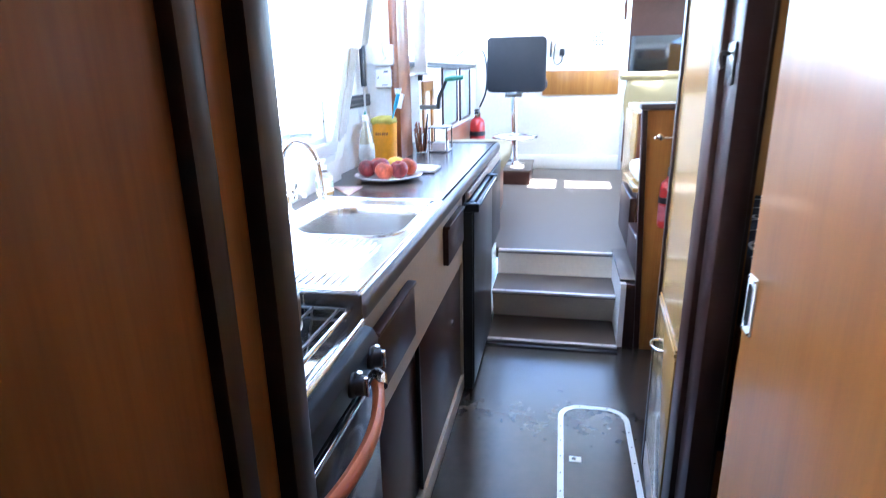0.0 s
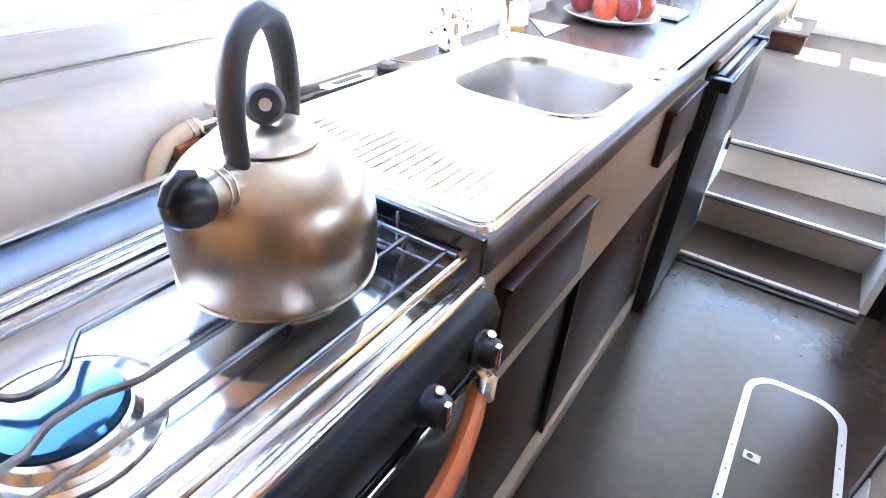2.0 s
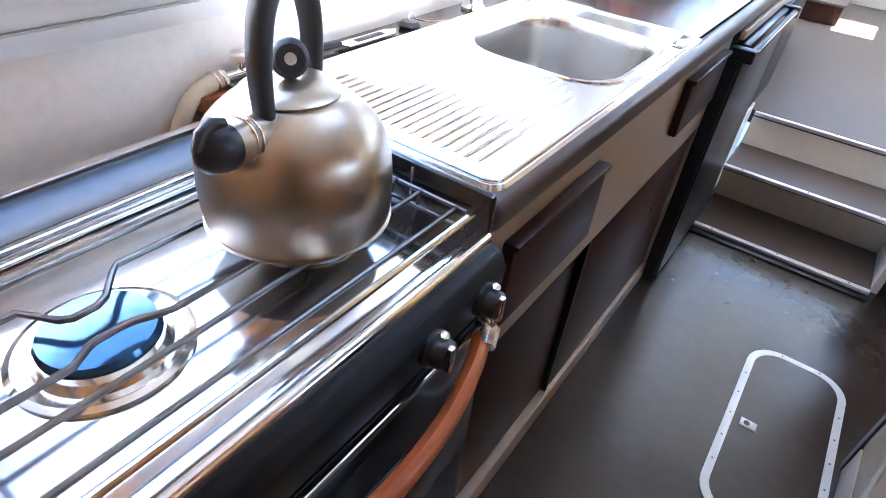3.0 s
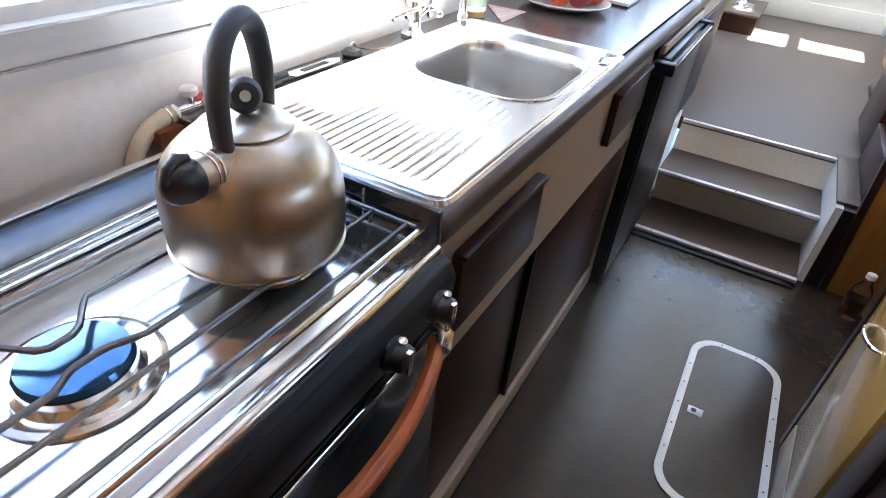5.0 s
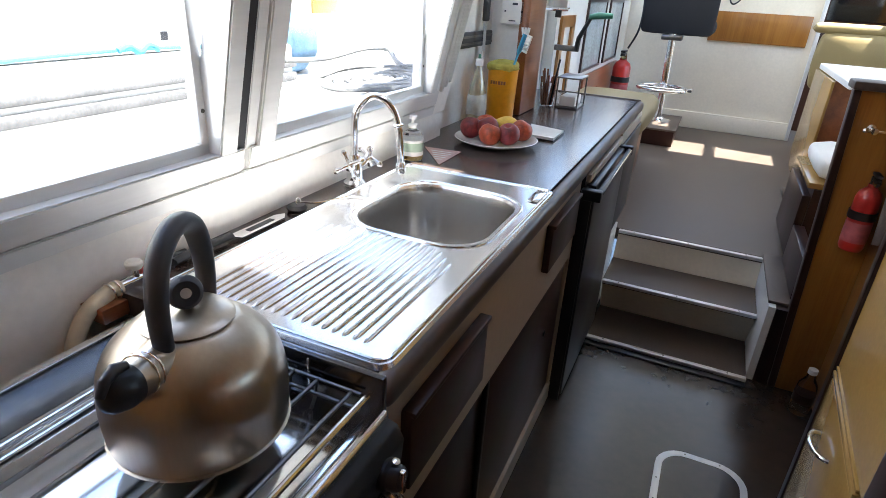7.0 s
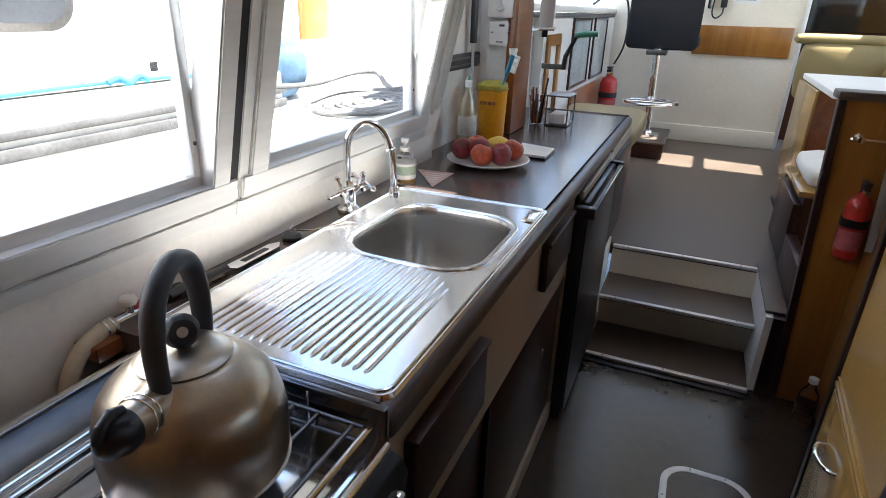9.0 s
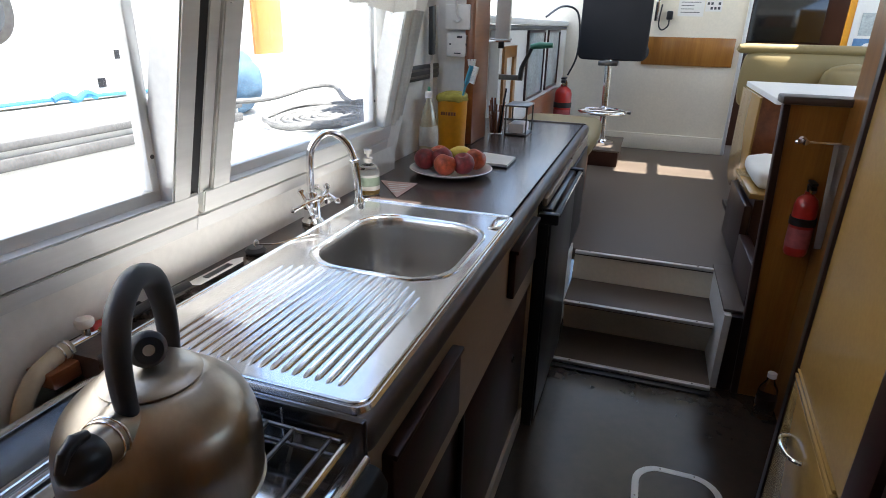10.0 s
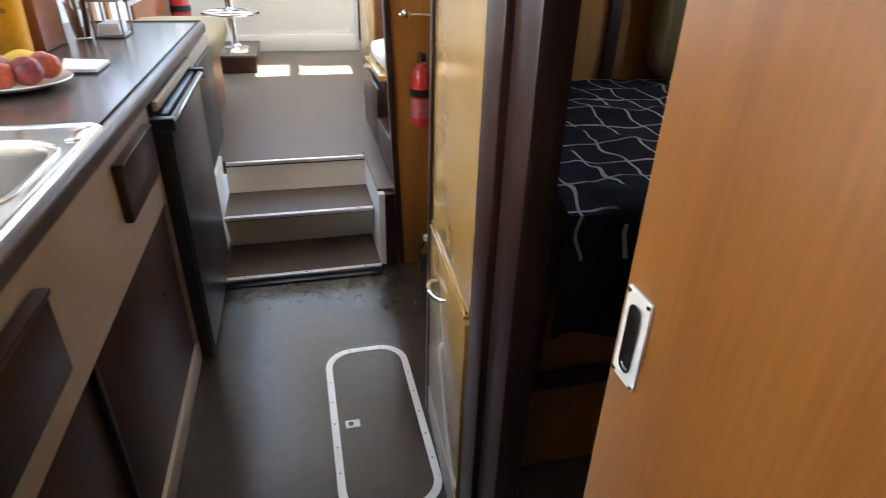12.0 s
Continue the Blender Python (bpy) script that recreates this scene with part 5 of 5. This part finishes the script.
# ---------------------------------------------------------------- saloon, port side
sb = thing("sideboard", "white saloon sideboard with two framed pictures and a wooden drawer", "sideboard", (-0.5, 5.5, SAL))
part("body", box(-0.558, -0.505, 4.3, 6.74, SAL + 0.001, 1.33), GEL, sb)
for y0, y1 in ((4.99, 5.6), (5.74, 6.3)):
    f = part("picture_frame", join(box(-0.504, -0.49, y0, y1, 0.9, 0.915), box(-0.504, -0.49, y0, y1, 1.315, 1.33), box(-0.504, -0.49, y0, y0 + 0.02, 0.915, 1.315), box(-0.504, -0.49, y1 - 0.02, y1, 0.915, 1.315)), DARKWOOD, sb)
    part("picture_glass", box(-0.504, -0.498, y0 + 0.02, y1 - 0.02, 0.915, 1.315), FROST, f)
dw = part("drawer_front", box(-0.504, -0.488, 5.12, 6.4, 0.56, 0.87, 0.004), REDWOOD, sb, "reddish wooden drawer front")
part("drawer_handle", tube([(-0.487, 5.5, 0.745), (-0.472, 5.52, 0.745), (-0.472, 5.6, 0.745), (-0.487, 5.62, 0.745)], 0.006, 8), CHROME, dw)
part("door_stile", join(box(-0.504, -0.49, 4.36, 4.42, 0.5, 1.25), box(-0.504, -0.49, 4.42, 4.62, 1.19, 1.25), box(-0.504, -0.49, 4.6, 4.66, 0.5, 1.25)), ORANGE, sb, "wooden door frame")
lv = thing("window_winder", "dark lever with a green grip on the side panel", "lever", (-0.4, 4.15, 1.1))
part("mount", box(-0.504, -0.375, 4.3, 4.32, 1.085, 1.112, 0.004), DARKSTEEL, lv)
part("arm", tube([(-0.385, 4.29, 1.1), (-0.36, 4.2, 1.16), (-0.305, 4.15, 1.258)], [0.014, 0.012, 0.009], 10), BLACK, lv)
part("grip", tube([(-0.312, 4.15, 1.26), (-0.27, 4.15, 1.268), (-0.205, 4.15, 1.27)], [0.012, 0.016, 0.012], 12), GREEN, lv, "dark green grip")
rk = thing("wire_rack", "chrome wire rack with a hanging white sleeve", "rack", (-0.4, 3.75, 1.29))
part("wire", tube(smoothed([(-0.442, 3.75, CEIL), (-0.442, 3.75, 1.32), (-0.436, 3.75, 1.294), (-0.41, 3.75, 1.29), (-0.325, 3.75, 1.292)], 6), 0.004, 8), CHROME, rk)
part("wire", tube([(-0.43, 3.77, CEIL), (-0.43, 3.77, 1.3), (-0.325, 3.77, 1.3)], 0.003, 8), CHROME, rk)
part("sleeve", box(-0.394, -0.332, 3.755, 3.785, 1.3, CEIL, 0.004), PAPER, rk, "white sleeve")
part("clip", box(-0.375, -0.35, 3.742, 3.754, 1.262, 1.29, 0.002), BLACK, rk)
extinguisher((-0.41, 6.2, SAL + 0.22), 0.42, 0.07, "red fire extinguisher in the corner beside the helm seat")
solid("extinguisher_shelf", box(-0.504, -0.3, 6.08, 6.34, SAL, SAL + 0.218, 0.004), WHITE, "white box under the extinguisher", "box")
bn_ = thing("bench", "low bench with a beige vinyl cushion behind the worktop", "bench", (-0.2, 4.75, SAL))
part("base", box(-0.5, -0.06, 4.3, 5.1, SAL + 0.001, 0.68), REDWOOD, bn_)
part("cushion", cushion(-0.5, 0.005, 4.26, 5.15, 0.682, 0.815, 0.03, 0.012), BEIGE, bn_, "beige vinyl cushion", smooth=60)

# helm seat
hs_ = thing("helm_seat", "black helm seat on a steel post over a brown plinth", "seat", (-0.05, 6.2, SAL))
part("plinth", box(-0.19, 0.1, 5.86, 6.5, SAL + 0.001, SAL + 0.115, 0.004), BROWN, hs_, "dark brown plinth")
part("plinth_top", box(-0.2, 0.11, 5.85, 6.52, SAL + 0.116, SAL + 0.13, 0.003), CARPET, hs_)
part("foot_plate", lathe([(0, 0), (0.09, 0), (0.09, 0.008), (0.04, 0.016), (0.03, 0.03), (0, 0.03)], pose(-0.05, 6.2, SAL + 0.13), 28), CHROME, hs_)
part("post", cyl((-0.06, 6.2, SAL + 0.14), (-0.075, 6.2, 1.12), 0.028, 20), STEEL, hs_, "brushed steel post")
part("foot_ring", ring((-0.07, 6.15, 0.72), (0, 0, 1), 0.19, 0.013, 40), CHROME, hs_, "chrome foot ring")
part("ring_stay", cyl((-0.26, 6.15, 0.72), (0.12, 6.15, 0.72), 0.011, 10), CHROME, hs_)
part("ring_stop", cyl((0.1, 6.12, 0.725), (0.15, 6.12, 0.725), 0.014, 10), BLACK, hs_)
part("swivel", box(-0.15, 0.0, 6.12, 6.28, 1.075, 1.112, 0.006), DARKSTEEL, hs_)
part("seat", cushion(-0.33, 0.21, 6.22, 6.62, 1.112, 1.24, 0.03, 0.008), BLACKCLOTH, hs_, smooth=60)
bk = prism(rounded(-0.325, 0.205, 1.115, 1.592, 0.04, 6), 0.09, Matrix(((1, 0, 0, 0), (0, 0, -1, 6.3), (0, 1, 0, 0), (0, 0, 0, 1))), 0.012, 3)
part("backrest", bk, BLACKCLOTH, hs_, "black upholstered backrest")

# forward bulkhead fittings
solid("wooden_panel", box(0.16, 0.885, 6.765, 6.788, 1.065, 1.295, 0.004), ORANGE, "honey-coloured wooden board on the bulkhead", "board")
pp = thing("notice_sheet", "printed notice sheet on the bulkhead", "notice", (0.5, 6.78, 1.45))
part("sheet", box(0.4, 0.6, 6.7865, 6.7885, 1.46, 1.68), PAPER, pp)
for i in range(7):
    part("print_line", box(0.42, 0.42 + 0.1 + 0.05 * (i % 3 == 0), 6.7855, 6.7864, 1.645 - 0.026 * i, 1.65 - 0.026 * i), INK, pp)
p2 = thing("symbol_sheet", "sheet of small printed symbols on the bulkhead", "notice", (0.67, 6.78, 1.5))
part("sheet", box(0.61, 0.735, 6.7865, 6.7885, 1.5, 1.66), PAPER, p2)
for i in range(4):
    for j in range(4):
        if (i * 3 + j) % 5:
            part("symbol", box(0.62 + 0.028 * j, 0.638 + 0.028 * j, 6.7855, 6.7864, 1.515 + 0.036 * i, 1.535 + 0.036 * i), INK, p2)
vh = thing("radio_handset", "black radio handset with a coiled lead", "handset", (0.34, 6.76, 1.4))
part("cradle", box(0.22, 0.25, 6.74, 6.788, 1.42, 1.72, 0.004), STEEL, vh)
part("handset", box(0.315, 0.365, 6.745, 6.788, 1.43, 1.5, 0.01), BLACK, vh)
part("lead", tube(smoothed([(0.34, 6.76, 1.43), (0.335, 6.76, 1.38), (0.29, 6.76, 1.35), (0.26, 6.76, 1.4), (0.27, 6.76, 1.55)], 6), 0.006, 8), BLACK, vh)
hc = thing("hanging_cable", "black cable looping down beside the helm", "cable", (-0.47, 6.3, 1.0))
part("cable", tube(smoothed([(-0.5, 5.6, 1.42), (-0.44, 5.95, 1.5), (-0.36, 6.2, 1.47), (-0.33, 6.25, 1.3), (-0.34, 6.25, 1.12), (-0.4, 6.28, 0.98)], 8), 0.008, 8), BLACK, hc)

# dinette, starboard
tb = thing("dinette_table", "white-topped dinette table with a folded veneered leaf", "table", (1.2, 5.0, SAL))
part("tabletop", prism(rounded(0.86, 1.75, 4.46, 5.56, 0.03), 0.03, pose(0, 0, 1.02), 0.003), WHITE, tb, "white laminate top")
lf = face_x([(4.84, 1.015), (5.54, 1.015), (5.54, 0.5), (5.45, 0.42), (5.3, 0.41), (4.95, 0.55), (4.84, 0.62)], 0.845, 0.014, 0.003)
part("drop_leaf", lf, CREAM, tb, "hanging cream leaf")
part("apron", box(0.862, 1.7, 4.86, 4.885, 0.5, 1.018), REDWOOD, tb)
part("leg", box(1.2, 1.3, 4.9, 5.1, SAL, 1.018, 0.004), DARKWOOD, tb)
part("leg_foot", box(0.8, 1.3, 4.88, 5.12, SAL, SAL + 0.03, 0.006), DARKWOOD, tb)
ds = thing("dinette_bench", "dinette bench with a pale cushion and dark base", "bench", (1.1, 4.0, SAL))
part("base", box(0.77, 1.75, 3.955, 4.42, SAL, 0.66), DARKWOOD, ds)
part("front_board", box(0.735, 0.768, 3.955, 4.46, SAL + 0.02, 0.63, 0.004), DARKWOOD, ds)
part("seat_board", box(0.745, 1.74, 3.96, 4.48, 0.662, 0.688, 0.004), CREAM, ds)
part("cushion", cushion(0.775, 1.72, 3.99, 4.46, 0.69, 0.785, 0.03, 0.012), WHITECLOTH, ds, "pale cushion", smooth=60)
part("side_ledge", box(0.735, 0.78, 3.53, 3.95, SAL, 0.5, 0.004), DARKWOOD, ds)
d2 = thing("dinette_bench", "cream upholstered bench back with a rolled top", "bench", (1.3, 5.85, SAL))
part("base", box(1.06, 1.8, 5.66, 6.1, SAL, 0.68), DARKWOOD, d2)
part("seat_cushion", cushion(1.03, 1.8, 5.6, 6.1, 0.682, 0.82, 0.03, 0.012), BEIGE, d2, smooth=60)
part("backrest", cushion(0.9, 1.85, 6.08, 6.2, 0.822, 1.22, 0.03, 0.02), BEIGE, d2, smooth=60)
part("roll_top", tube([(0.835, 6.12, 1.22), (0.85, 6.12, 1.235), (0.9, 6.12, 1.238), (1.85, 6.12, 1.238)], [0.015, 0.032, 0.036, 0.036], 16), BEIGE, d2)
solid("loose_cushion", cushion(1.4, 1.72, 5.93, 6.05, 0.84, 1.13, 0.03, 0.03), BEIGE, "small beige cushion on the bench", "cushion", smooth=70)
lp = thing("lower_console", "dark glossy console beyond the dinette", "console", (1.4, 7.2, SAL))
part("cabinet", box(0.96, 2.28, 7.3, 7.5, SAL, 1.7), BROWN, lp)
part("screen", box(1.03, 1.6, 7.285, 7.299, 1.27, 1.62, 0.004), BLACKGLASS, lp)
part("shelf", box(0.96, 2.28, 7.1, 7.3, 1.15, 1.18, 0.004), DARKWOODY, lp)
solid("wall_console", box(0.96, 2.3, 7.5, 7.55, SAL, SZ), BROWN, "dark panel behind the console", "wall", "structure")
solid("floor_console", box(0.9, 2.3, 6.8, 7.55, SAL - 0.06, SAL - 0.001), CARPET, "floor by the console", "floor", "structure")
solid("ceiling_console", box(0.9, 2.36, 6.85, 7.55, 2.0, 2.05), WHITE, "low white roof over the console", "ceiling", "structure")
ps = thing("poster", "framed poster with a grey picture and a blue panel", "poster", (1.76, 6.6, 1.2))
part("board", box(1.64, 1.9, 6.6, 6.61, 1.17, 1.62), PAPER, ps)
part("picture", box(1.69, 1.88, 6.596, 6.5995, 1.34, 1.5), FROST, ps)
part("blue_field", box(1.67, 1.9, 6.596, 6.5995, 1.18, 1.32), LABELBLUE, ps)
part("disc", lathe([(0, 0), (0.04, 0), (0.04, 0.002), (0, 0.002)], along((1.77, 6.596, 1.25), (0, -1, 0)), 24), PAPER, ps)
solid("poster_wall", box(1.6, 2.29, 6.612, 6.64, SAL, 1.7), YELLOW, "yellow-brown wooden screen behind the poster", "screen")

# ---------------------------------------------------------------- outside
solid("side_deck", join(box(-1.36, -0.56, -3, 3.64, 0.85, 0.93), box(-1.36, -0.64, 3.64, 9, 0.85, 0.93)), GEL, "white side deck of the boat", "deck", "structure")
solid("hull_side", box(-1.34, -1.28, -3, 9, -0.6, 0.849), GEL, "white hull side of the boat", "hull", "structure")
nbt = thing("neighbour_boat", "white motor cruiser moored alongside", "boat", (-3, 3, -0.5))
part("hull", box(-5.0, -2.0, -10, 16, -0.5, 0.8, 0.03), GEL, nbt)
part("rubbing_strake", box(-1.999, -1.965, -10, 4.05, 0.876, 0.912, 0.008), RUBBER, nbt, "dark rubbing strake")
part("rubbing_strake", box(-1.999, -1.965, -10, 4.05, 0.8, 0.848, 0.008), RUBBER, nbt, "dark rubbing strake")
part("topside", box(-4.9, -2.0, -10, 4.06, 0.80, 1.0, 0.02), GEL, nbt)
part("cabin_side", box(-4.8, -2.06, -10, 3.9, 1.0, 2.6, 0.05), GEL, nbt)
part("cabin_side", box(-4.8, -2.5, 3.95, 14, 0.8, 1.9, 0.05), GEL, nbt)
part("foredeck", box(-4.9, -2.0, 4.3, 14, 0.79, 0.83), GEL, nbt)
for y in (1.1, 2.68):
    ph = part("porthole", prism(rounded(-0.2, 0.2, -0.13, 0.13, 0.12, 8), 0.012, Matrix(((0, 0, 1, -2.059), (1, 0, 0, y), (0, 1, 0, 1.37), (0, 0, 0, 1))), 0.003), DARKSTEEL, nbt, "oval porthole")
    part("porthole_glass", prism(rounded(-0.16, 0.16, -0.1, 0.1, 0.09, 8), 0.004, Matrix(((0, 0, 1, -2.047), (1, 0, 0, y), (0, 1, 0, 1.37), (0, 0, 0, 1)))), PORTGLASS, ph)
for y, z in ((3.325, 1.195), (3.214, 1.078)):
    part("vent_plate", box(-2.06, -2.052, y - 0.018, y + 0.018, z - 0.02, z + 0.02), BLACK, nbt)
part("saloon_door", box(-2.5, -2.48, 4.92, 5.28, 1.12, 1.75, 0.004), ORANGE, nbt, "varnished wooden door")
f = part("side_window", prism(rounded(5.6, 7.4, 1.4, 1.75, 0.08, 6), 0.012, Matrix(((0, 0, 1, -2.5), (1, 0, 0, 0), (0, 1, 0, 0), (0, 0, 0, 1)))), ALU, nbt)
part("window_glass", prism(rounded(5.65, 7.35, 1.44, 1.71, 0.06, 6), 0.004, Matrix(((0, 0, 1, -2.487), (1, 0, 0, 0), (0, 1, 0, 0), (0, 0, 0, 1)))), FROST, f)
rp = thing("blue_rope", "blue mooring rope along the neighbouring boat", "rope", (-1.98, 2, 1.03))
part("rope", tube([(-2.045, -6 + 0.25 * i, 1.025 + 0.006 * math.sin(i * 1.1)) for i in range(40)], 0.008, 8), BLUEROPE, rp)
part("knot", tube(smoothed([(-2.035, 2.95, 1.03), (-2.03, 3.0, 1.045), (-2.03, 3.05, 1.02), (-2.03, 3.1, 1.045), (-2.03, 3.15, 1.025)], 5), 0.014, 8), BLUEROPE, rp)
fd = solid("boat_fender", cushion(-2.34, -2.02, 4.08, 4.4, 0.832, 1.16, 0.06, 0.03), COVER, "blue fender cover on the neighbouring boat", "fender", smooth=70)
cl = thing("rope_coil", "grey coil of mooring rope on the side deck", "rope", (-1.2, 3.5, 0.93))
sp_ = []
for i in range(420):
    a = i * 0.157
    q = 0.06 + 0.94 * i / 420
    sp_.append((-1.13 + q * 0.235 * math.cos(a), 3.62 + q * 0.4 * math.sin(a), 0.942 + 0.004 * math.sin(i * 0.37)))
part("flat_coil", tube(sp_, 0.0105, 8), GREYROPE, cl)
part("outer_turn", tube(smoothed([(-1.13 + 0.24 * math.cos(0.35 * a), 3.62 + 0.405 * math.sin(0.35 * a), 0.958 + 0.006 * math.sin(a * 1.7)) for a in range(2, 17)], 5), 0.013, 8), GREYROPE, cl)
part("tail", tube(smoothed([(-1.2, 3.97, 0.955), (-1.34, 4.12, 0.965), (-1.5, 4.3, 1.0), (-1.6, 4.2, 1.0), (-1.72, 3.95, 0.95), (-1.99, 3.8, 0.93)], 6), 0.015, 10), GREYROPE, cl)
solid("water", box(-150, 150, -150, 150, -0.7, -0.5), WATERM, "calm harbour water between the boats", "water", "structure")
